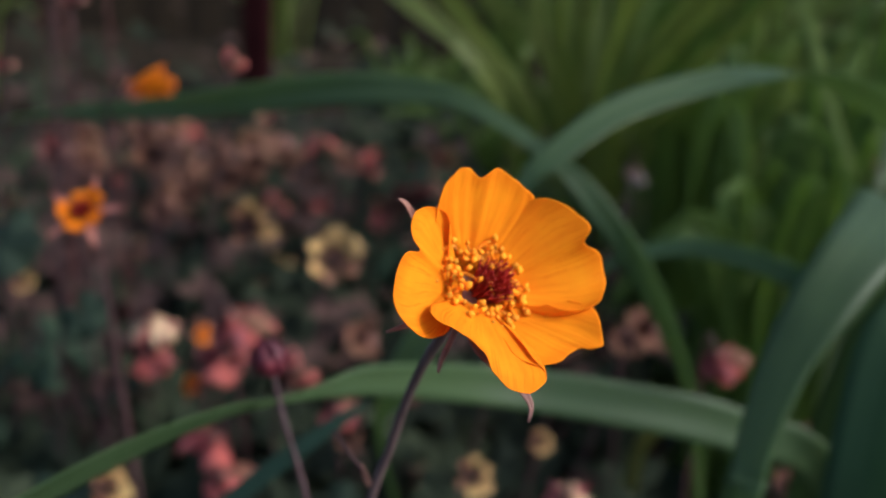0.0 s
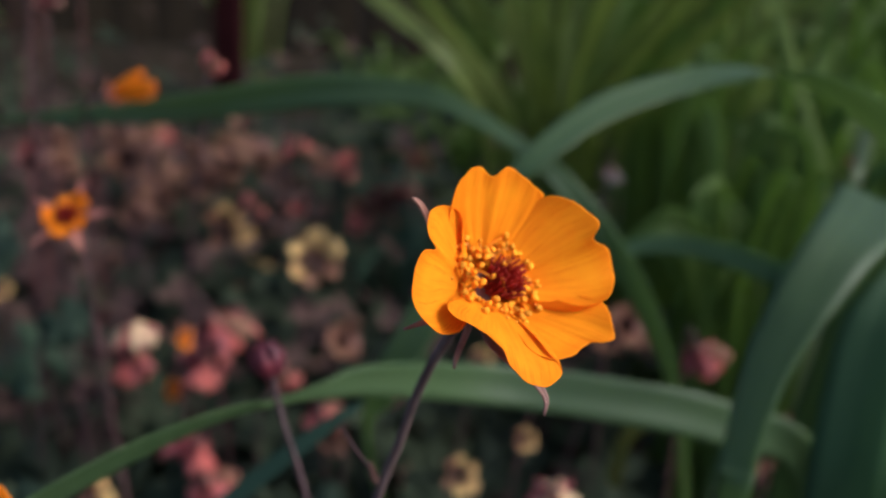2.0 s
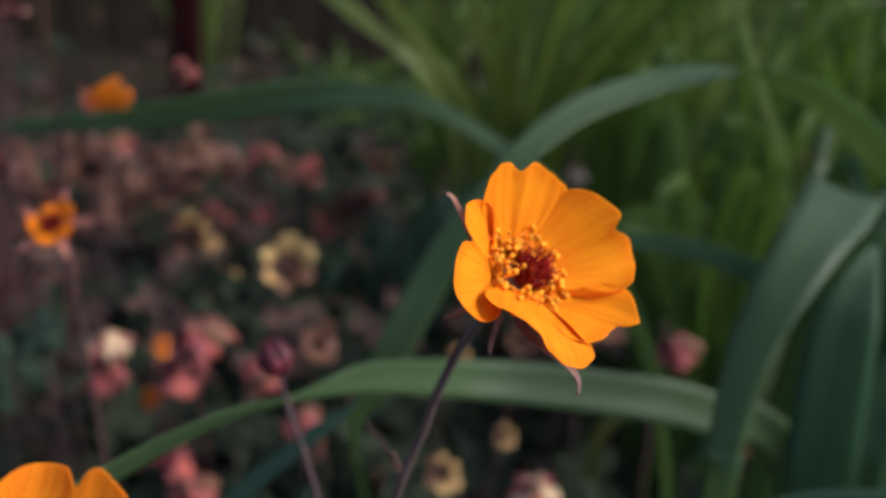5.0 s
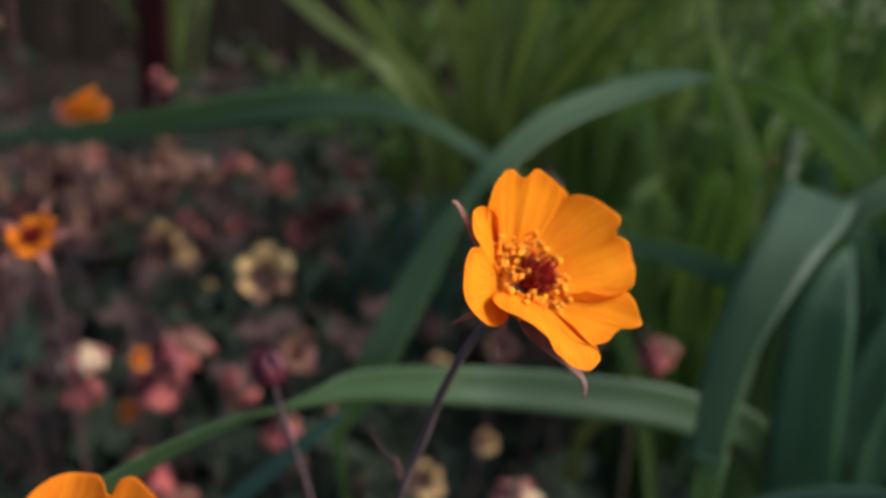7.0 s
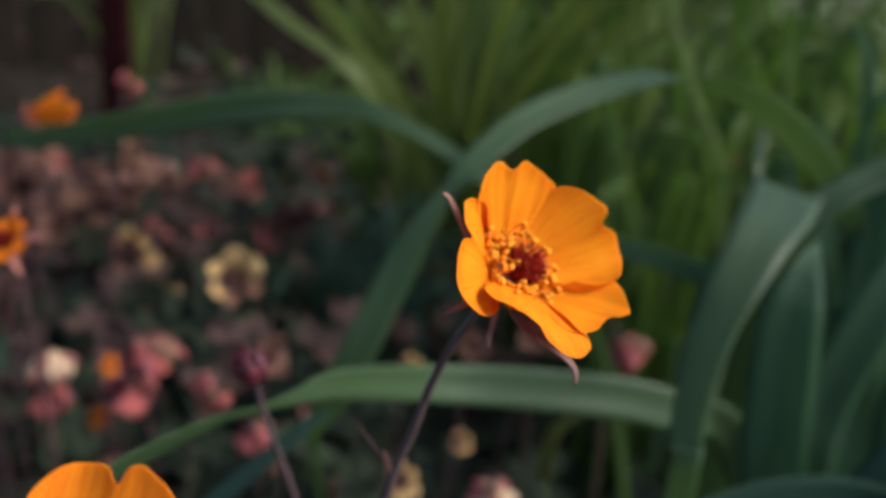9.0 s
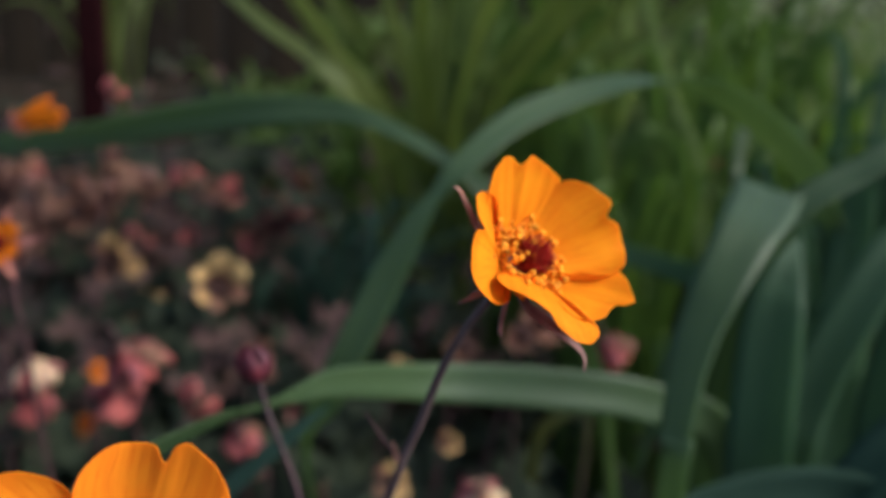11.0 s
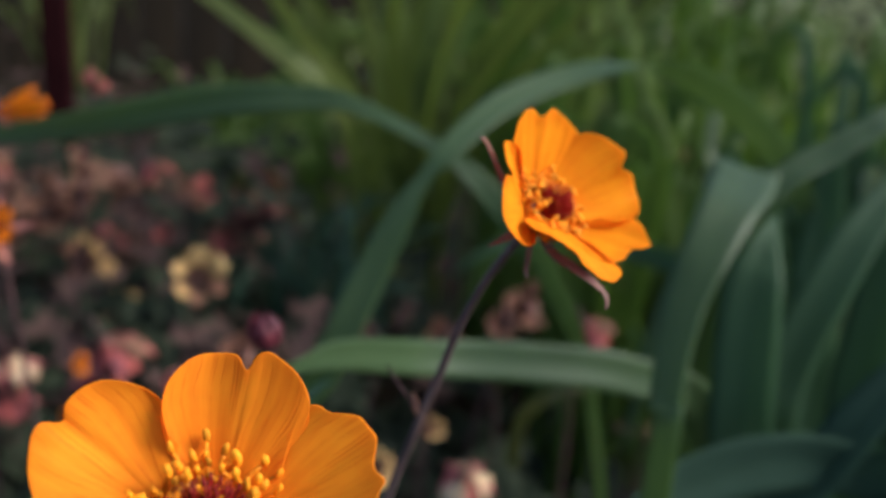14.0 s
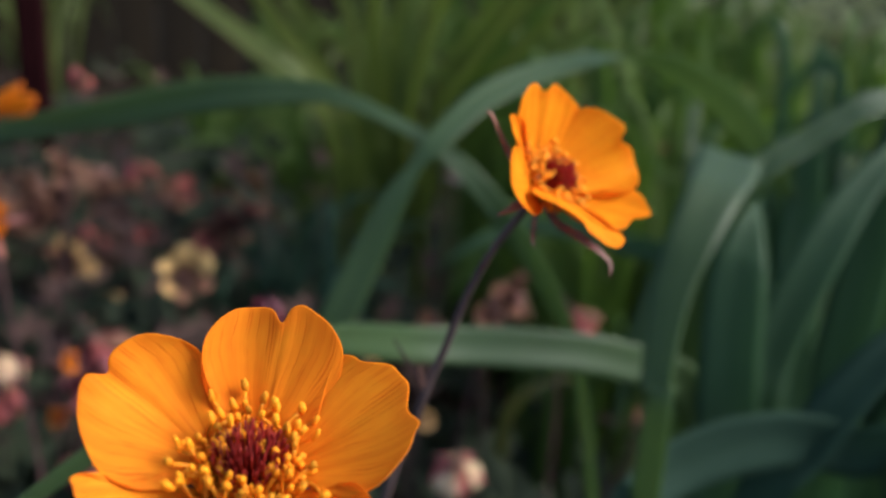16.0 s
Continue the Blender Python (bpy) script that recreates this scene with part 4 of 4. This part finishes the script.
# ---------------------------------------------------------------- the geum bed: open, nodding and faded flowers
def head_base(kind):
    """A flower head at the origin facing +z, with a short neck; its stem is added to each one."""
    e = empty(kind)
    m = Matrix.Identity(4)
    rng = random.Random(sum(map(ord, kind)))
    if kind == "orange_geum":
        for i in range(5):
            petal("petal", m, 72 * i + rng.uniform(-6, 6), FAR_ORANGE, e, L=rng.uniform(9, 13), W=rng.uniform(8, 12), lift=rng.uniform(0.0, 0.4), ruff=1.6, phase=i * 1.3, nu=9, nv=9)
        for i in range(5):
            add_sepal(e, m, 36 + 72 * i, 20, 5.0, 0.0, material=PINKSEPAL)
        add_cup(e, m)
        add_pistil(e, m, 4, 4.5, 4.5)
    elif kind == "half_open_orange_geum":
        for i in range(5):
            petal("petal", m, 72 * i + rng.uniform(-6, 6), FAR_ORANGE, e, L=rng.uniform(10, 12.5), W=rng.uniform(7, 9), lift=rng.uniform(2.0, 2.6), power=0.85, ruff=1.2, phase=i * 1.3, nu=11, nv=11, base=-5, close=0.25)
        for i in range(5):
            add_sepal(e, m, 36 + 72 * i, 9, 4.5, 0.5, material=PINKSEPAL)
        add_cup(e, m)
    elif kind == "yellow_geum":
        for i in range(6):
            # Petals 2 and 3 are brown: the ring's dim half is put into their colour.
            petal("petal", m, 60 * i + rng.uniform(-12, 12), FADED if i in (2, 3) else YELLOW, e, L=rng.uniform(14, 20), W=rng.uniform(9, 15), lift=rng.uniform(0.05, 0.55), ruff=2.4, phase=i * 1.7, nu=9, nv=9, r0=5, curl=0.25, fold=0.15)
        add_cup(e, m)
        add_pistil(e, m, 5, 8.5, 5.5).data.materials[0] = DARKHEART
    elif kind in ("pink_geum", "cream_geum"):
        mat = PINK if kind == "pink_geum" else CREAM
        for i in range(6):
            # Brown petals among the pink put the flower's unlit, dusky side into colour.
            petal("petal", m, 60 * i + rng.uniform(-10, 10), mat if i % 2 else ((ROSE, FADED)[i % 4 // 2] if kind == "pink_geum" else (PINK, CREAM)[i % 4 // 2]), e, L=rng.uniform(10, 16), W=rng.uniform(10, 14), lift=rng.uniform(0.6, 1.1), power=0.8, ruff=2.0, phase=i * 2.1, nu=10, nv=9, base=-6, close=rng.uniform(0.1, 0.4), fold=-0.05)
        for i in range(5):
            add_sepal(e, m, 36 + 72 * i, 12, 5.5, 0.55, material=ROSESEPAL)
        add_cup(e, m)
        add_pistil(e, m, 7, 3.5, 9.0).data.materials[0] = DARKHEART
    else:
        mat = {"faded_geum": FADED, "rose_geum": ROSE, "withered_geum": LILAC}[kind]
        for i in range(9):
            petal("petal", m, 40 * i + rng.uniform(-15, 15), mat if i % 4 else SEPAL, e, L=rng.uniform(10, 17), W=rng.uniform(8, 13), lift=rng.uniform(-0.2, 1.1), power=1.0, ruff=1.8, phase=i * 1.7, nu=7, nv=7, base=-3, notch=0.2, fold=0.25)
        add_cup(e, m)
        add_pistil(e, m, 6, 4.0, 5.0).data.materials[0] = DARKHEART
    return e


PINKSEPAL = plain_material("salmon_sepal", (0.30, 0.10, 0.08), (0.46, 0.19, 0.15), 200, 0.5, 0.2)
ROSESEPAL = plain_material("rose_sepal", (0.34, 0.075, 0.085), (0.55, 0.17, 0.17), 200, 0.5, 0.2)
DARKHEART = plain_material("dark_heart", (0.05, 0.022, 0.02), (0.12, 0.05, 0.04), 300, 0.7)
LABELS = {
    "half_open_orange_geum": "half-open orange flower cup held sideways on a thin stem",
    "orange_geum": "orange flower with pinkish pointed sepals on a wiry stem",
    "yellow_geum": "pale yellow ruffled flower with a dark brown heart",
    "pink_geum": "salmon pink cup-shaped flower nodding on a thin stem",
    "cream_geum": "cream and pink half-open flower on a thin stem",
    "faded_geum": "faded brownish pink flower head gone over",
    "withered_geum": "pale lilac-grey withered flower head on a thin stem",
    "rose_geum": "dusky rose-red flower head gone over",
}
BASE = {}


def geum(kind, place, normal, spin=0.0, size=1.0, seed=0):
    """A flower of that kind with its head at place and its stem down to the soil."""
    rng = random.Random(seed * 7 + 1)
    head = basis(normal, place) @ Matrix.Rotation(radians(spin), 4, "Z") @ Matrix.Diagonal((size, size, size, 1))
    e = empty(kind)
    if kind not in BASE:
        src = head_base(kind)
        BASE[kind] = [(c.name.split(".")[0], c.data) for c in src.children]
        for c in list(src.children):
            bpy.data.objects.remove(c)
        bpy.data.objects.remove(src)
    for name, me in BASE[kind]:
        o = new(name, me)
        o.parent = e
        o.matrix_basis = head
    p = head @ Vector((0, 0, -0.0055))
    q = head @ Vector((0, 0, -0.016))
    foot = (place[0] + rng.uniform(-0.05, 0.05), place[1] + rng.uniform(0.0, 0.07), 0.0)
    mid = (0.75 * q[0] + 0.25 * foot[0] + rng.uniform(-.01, .01), 0.75 * q[1] + 0.25 * foot[1], 0.62 * q[2])
    tube("stem", [tuple(p), tuple(q), (0.93 * q[0] + 0.07 * foot[0], 0.93 * q[1] + 0.07 * foot[1], q[2] - 0.022), mid, foot], [0.0011 * size, 0.0010, 0.0010, 0.0013, 0.0018], STEM, e, n=14, sides=5)
    tagged(settle(e, foot), LABELS[kind], "flower", "flowers in the bed behind")
    return e


geum("half_open_orange_geum", (-0.1535, 0.477, 0.4660), (0.92, 0.05, 0.36), 40, 0.98, 1)
geum("orange_geum", (-0.135, 0.3466, 0.4515), (-0.05, -0.60, 0.70), 50, 0.90, 2)
geum("pink_geum", (-0.100, 0.85, 0.325), (0.5, -0.3, -0.7), 0, 1.5, 3)
geum("orange_geum", (-0.1368, 0.512, 0.2616), (-0.6, -0.5, 0.5), 30, 0.70, 4)
geum("orange_geum", (-0.1258, 0.5034, 0.3049), (0.7, -0.5, 0.4), 50, 0.60, 5)
geum("yellow_geum", (-0.057, 0.624, 0.308), (0.05, -0.75, 0.60), 150, 1.25, 6)
geum("yellow_geum", (-0.1687, 0.8777, 0.2195), (0.75, -0.5, 0.4), 20, 1.8, 7)
geum("yellow_geum", (-0.135, 0.84, 0.185), (0.0, -0.7, 0.6), 40, 1.25, 8)
geum("yellow_geum", (-0.241, 0.997, 0.111), (0.2, -0.5, 0.8), 10, 1.3, 9)
geum("yellow_geum", (-0.182, 0.475, 0.203), (0.75, -0.35, 0.6), 10, 0.85, 10)
geum("yellow_geum", (-0.252, 0.539, 0.313), (0.2, -0.6, 0.7), 10, 0.45, 11)
geum("yellow_geum", (0.046, 0.424, 0.272), (0.35, -0.65, 0.5), 10, 0.7, 12)
geum("yellow_geum", (0.087, 0.455, 0.277), (0.2, -0.6, 0.6), 10, 0.45, 13)
geum("cream_geum", (-0.180, 0.581, 0.262), (0.15, 0.15, -0.9), 10, 1.60, 14)
geum("pink_geum", (-0.180, 0.570, 0.243), (-0.10, 0.35, -0.75), 10, 1.51, 15)
geum("pink_geum", (-0.110, 0.534, 0.296), (0.45, 0.15, -0.9), 10, 2.02, 16)
geum("pink_geum", (-0.118, 0.525, 0.275), (-0.30, 0.35, -0.75), 10, 1.68, 17)
geum("pink_geum", (-0.069, 0.520, 0.268), (0.40, 0.55, 0.55), 10, 1.34, 18)
geum("pink_geum", (-0.039, 0.507, 0.251), (0.10, 0.35, -0.75), 10, 1.26, 19)
geum("pink_geum", (-0.120, 0.495, 0.228), (-0.45, 0.15, -0.9), 10, 1.68, 20)
geum("pink_geum", (-0.108, 0.486, 0.206), (0.20, 0.35, -0.75), 10, 1.60, 21)
geum("pink_geum", (0.184, 0.455, 0.342), (0.55, 0.10, -0.8), 10, 1.35, 22)
geum("faded_geum", (0.137, 0.457, 0.358), (0.2, -0.6, 0.6), 10, 1.2, 23)
geum("faded_geum", (-0.030, 0.568, 0.273), (0.2, -0.6, 0.6), 10, 1.2, 24)
geum("cream_geum", (0.101, 0.418, 0.262), (0.10, 0.35, -0.75), 10, 1.54, 25)
geum("pink_geum", (-0.116, 0.550, 0.466), (0.2, 0.5, 0.6), 10, 0.75, 26)
geum("rose_geum", (-0.26, 0.56, 0.45), (0.2, -0.3, 0.8), 10, 0.6, 39)
geum("rose_geum", (-0.205, 0.515, 0.52), (0.2, -0.3, 0.8), 10, 0.7, 40)
geum("rose_geum", (-0.245, 0.60, 0.53), (0.2, -0.3, 0.8), 10, 0.7, 41)
geum("rose_geum", (-0.239, 0.574, 0.392), (0.3, -0.5, 0.7), 10, 0.9, 27)
geum("rose_geum", (-0.234, 0.613, 0.485), (0.3, -0.5, 0.7), 10, 0.7, 28)
geum("cream_geum", (-0.222, 1.254, 0.221), (0.1, -0.4, 0.8), 10, 0.9, 29)
geum("pink_geum", (-0.150, 0.920, 0.222), (0.30, 0.55, 0.55), 10, 1.54, 30)
geum("withered_geum", (0.203, 0.805, 0.335), (0.1, -0.2, -0.9), 10, 0.95, 31)
geum("cream_geum", (0.385, 0.728, 0.385), (0.0, -0.5, 0.8), 10, 0.30, 32)
geum("withered_geum", (0.288, 0.505, 0.222), (0.0, -0.6, 0.5), 10, 1.1, 42)
geum("faded_geum", (0.228, 0.415, 0.322), (0.0, -0.5, 0.8), 10, 0.7, 33)
geum("faded_geum", (0.218, 0.405, 0.295), (0.2, -0.5, 0.6), 10, 0.9, 34)
geum("rose_geum", (0.203, 0.381, 0.332), (0.2, -0.5, 0.6), 10, 0.45, 35)
geum("faded_geum", (0.134, 0.482, 0.335), (-0.2, -0.6, 0.6), 40, 0.9, 36)
geum("faded_geum", (0.102, 0.507, 0.315), (-0.2, -0.6, 0.6), 70, 0.9, 37)
geum("yellow_geum", (0.062, 0.508, 0.300), (0.2, -0.6, 0.6), 20, 0.5, 38)
rngf = random.Random(41)
for i in range(115):
    y = rngf.uniform(0.84, 1.34)
    x = rngf.uniform(-0.50 * y, -0.02 + 0.05 * y)
    z = 0.600 - 0.33 * y - 0.17 * rngf.random() ** 1.4
    if z < 0.05 or x < -0.34 * y and rngf.random() < 0.72:
        continue
    kind = "faded_geum" if rngf.random() < 0.85 else "rose_geum" if rngf.random() < 0.75 else "pink_geum"
    geum(kind, (x, y, z), (rngf.uniform(-0.7, 0.7), rngf.uniform(-1, 0.1), rngf.uniform(-0.5, 1)), rngf.uniform(0, 360), rngf.uniform(0.9, 2.1) * (0.7 if kind == "pink_geum" else 1), 50 + i)
for i in range(10):
    y = rngf.uniform(0.40, 0.62)
    x = rngf.uniform(-0.05, 0.16)
    z = rngf.uniform(0.13, 0.235)
    geum(("faded_geum", "rose_geum", "faded_geum")[i % 3], (x, y, z), (rngf.uniform(-0.7, 0.7), rngf.uniform(-1, 0.1), rngf.uniform(-0.3, 1)), rngf.uniform(0, 360), rngf.uniform(0.6, 1.0), 250 + i)


LIGHTLEAF = plain_material("light_leaf", (0.16, 0.22, 0.08), (0.32, 0.38, 0.18), 40, 0.5, 0.35, 0.4, island=True)


def leaf_carpet(name, count, area, zr, size, seed, material, label):
    """Lobed geum leaves, heaped: one object, for nobody could count them."""
    rng = random.Random(seed)
    V, F = [], []
    for _ in range(count):
        x, y = area(rng)
        z = rng.uniform(*zr)
        s = size * rng.uniform(0.6, 1.3)
        m = np.array((basis((rng.uniform(-0.7, 0.7), rng.uniform(-0.9, 0.3), 1.0), (x, y, z)) @ Matrix.Rotation(rng.uniform(0, 6.28), 4, "Z")))
        o = len(V)
        k = 13
        pts = [(0, 0, -0.08 * s)]
        for j in range(k):
            a = math.pi * (-0.92 + 1.84 * j / (k - 1))
            r = s * (0.75 + 0.25 * math.cos(3 * a)) * (1.0 if j % 2 else 0.84)
            pts.append((r * math.cos(a), r * math.sin(a), 0.16 * s * math.cos(5 * a) + 0.05 * s))
        P = np.array(pts) @ m[:3, :3].T + m[:3, 3]
        V += [tuple(p) for p in P]
        F += [(o, o + j, o + j + 1) for j in range(1, k)]
    tagged(link(name, V, F, None, material, None, smooth=False), label, "leaves", kind="stuff")


leaf_carpet("geum_leaves", 1200, lambda r: (r.gauss(-0.38, 0.30) if r.random() < 0.6 else r.gauss(-0.1, 0.13), 0.42 + abs(r.gauss(0.0, 0.62))), (0.02, 0.20), 0.040, 1, LEAFLET, "dark green lobed leaves heaped under the flowers")
leaf_carpet("bronze_leaves", 700, lambda r: (r.gauss(-0.33, 0.24), 0.6 + abs(r.gauss(0.0, 0.5))), (0.05, 0.24), 0.022, 2, BRONZE, "brown-tinged lobed leaves among the faded flowers")
leaf_carpet("low_leaves", 1200, lambda r: (r.gauss(0.65, 0.40), 0.42 + abs(r.gauss(0.0, 0.85))), (0.01, 0.13), 0.028, 3, LEAFLET, "low dark leaves at the foot of the grasses")
leaf_carpet("light_leaves", 1500, lambda r: (0.98 + abs(r.gauss(0.45, 0.38)), r.gauss(1.9, 0.25)), (0.12, 0.62), 0.024, 4, LIGHTLEAF, "light green leafy growth behind the grasses")


def wiry_stem(x, y, h, seed, material=STEM):
    """A bare branching stalk whose flower has dropped."""
    rng = random.Random(seed)
    e = empty("bare_flower_stem")
    top = (x + rng.uniform(-.02, .02), y + rng.uniform(-.02, .02), h)
    fork = tuple(0.55 * a + 0.45 * b for a, b in zip(top, (x, y, 0)))
    tube("stem", [(x, y, -0.005), (x + rng.uniform(-.008, .008), y, h * 0.3), fork, top], [0.0016, 0.0014, 0.0012, 0.0007], material, e, n=14, sides=6)
    tube("side_shoot", [fork, (fork[0] + rng.uniform(-.02, .02), fork[1], fork[2] + 0.05), (fork[0] + rng.uniform(-.04, .04), fork[1] + 0.01, fork[2] + 0.10)], [0.0012, 0.0010, 0.0006], material, e, n=8, sides=5)
    tagged(settle(e, (x, y, 0)), "bare red-brown flower stem in the bed" if material == RED_STEM else "bare purple-brown flower stem in the bed", "stem", "bare flower stems")


rngs = random.Random(9)
for i in range(9):
    y = rngs.uniform(0.50, 0.80)
    wiry_stem(-0.02 - y * rngs.uniform(0.28, 0.52), y, rngs.uniform(0.24, 0.38), 500 + i)
for i, (x, y, h) in enumerate(((-0.285, 0.70, 0.50), (-0.272, 0.72, 0.47), (-0.250, 0.74, 0.49), (-0.290, 0.66, 0.44), (-0.31, 0.74, 0.52))):
    wiry_stem(x, y, h, 540 + i, RED_STEM)


def round_leaf(place, normal, size, spin, foot):
    """A large ruffled basal leaf on its stalk."""
    e = empty("basal_leaf")
    nr, na = 7, 30
    r = np.linspace(0.04, 1, nr)[:, None]
    a = np.linspace(-2.9, 2.9, na)[None, :]
    R = size * r * (0.86 + 0.10 * np.cos(5 * a) * r + 0.03 * np.sin(17 * a) * r)
    P = np.stack([R * np.cos(a), R * np.sin(a), size * (0.16 * r ** 2 * np.cos(5 * a) - 0.25 * r ** 2)], 2)
    M = np.array(basis(normal, place) @ Matrix.Rotation(radians(spin), 4, "Z"))
    P = P @ M[:3, :3].T + M[:3, 3]
    V, F, uv = shell(P, 0.0006)
    link("leaf_blade", V, F, uv, ROUND, e)
    tube("stalk", [place, tuple(0.6 * p + 0.4 * f for p, f in zip(place, foot)), foot], [0.0012, 0.0014, 0.0018], STEM, e, n=10, sides=6)
    tagged(settle(e, foot), "large rounded grey-green ruffled leaf low in the bed", "leaf", "basal leaves")


ROUND = plain_material("basal_leaf_green", (0.020, 0.036, 0.024), (0.042, 0.068, 0.042), 60, 0.7, 0.25, 0.15)
for i, (x, y, z, s) in enumerate(((-0.256, 0.52, 0.350, 0.030), (-0.235, 0.54, 0.265, 0.034), (-0.30, 0.50, 0.20, 0.045), (-0.215, 0.46, 0.185, 0.04), (-0.13, 0.44, 0.165, 0.045), (-0.03, 0.46, 0.19, 0.04), (-0.20, 0.50, 0.315, 0.02))):
    round_leaf((x, y, z), (0.2 * (i % 3 - 1), -0.55, 0.8), s, 90 + 40 * i, (x + 0.02, y + 0.05, 0.0))
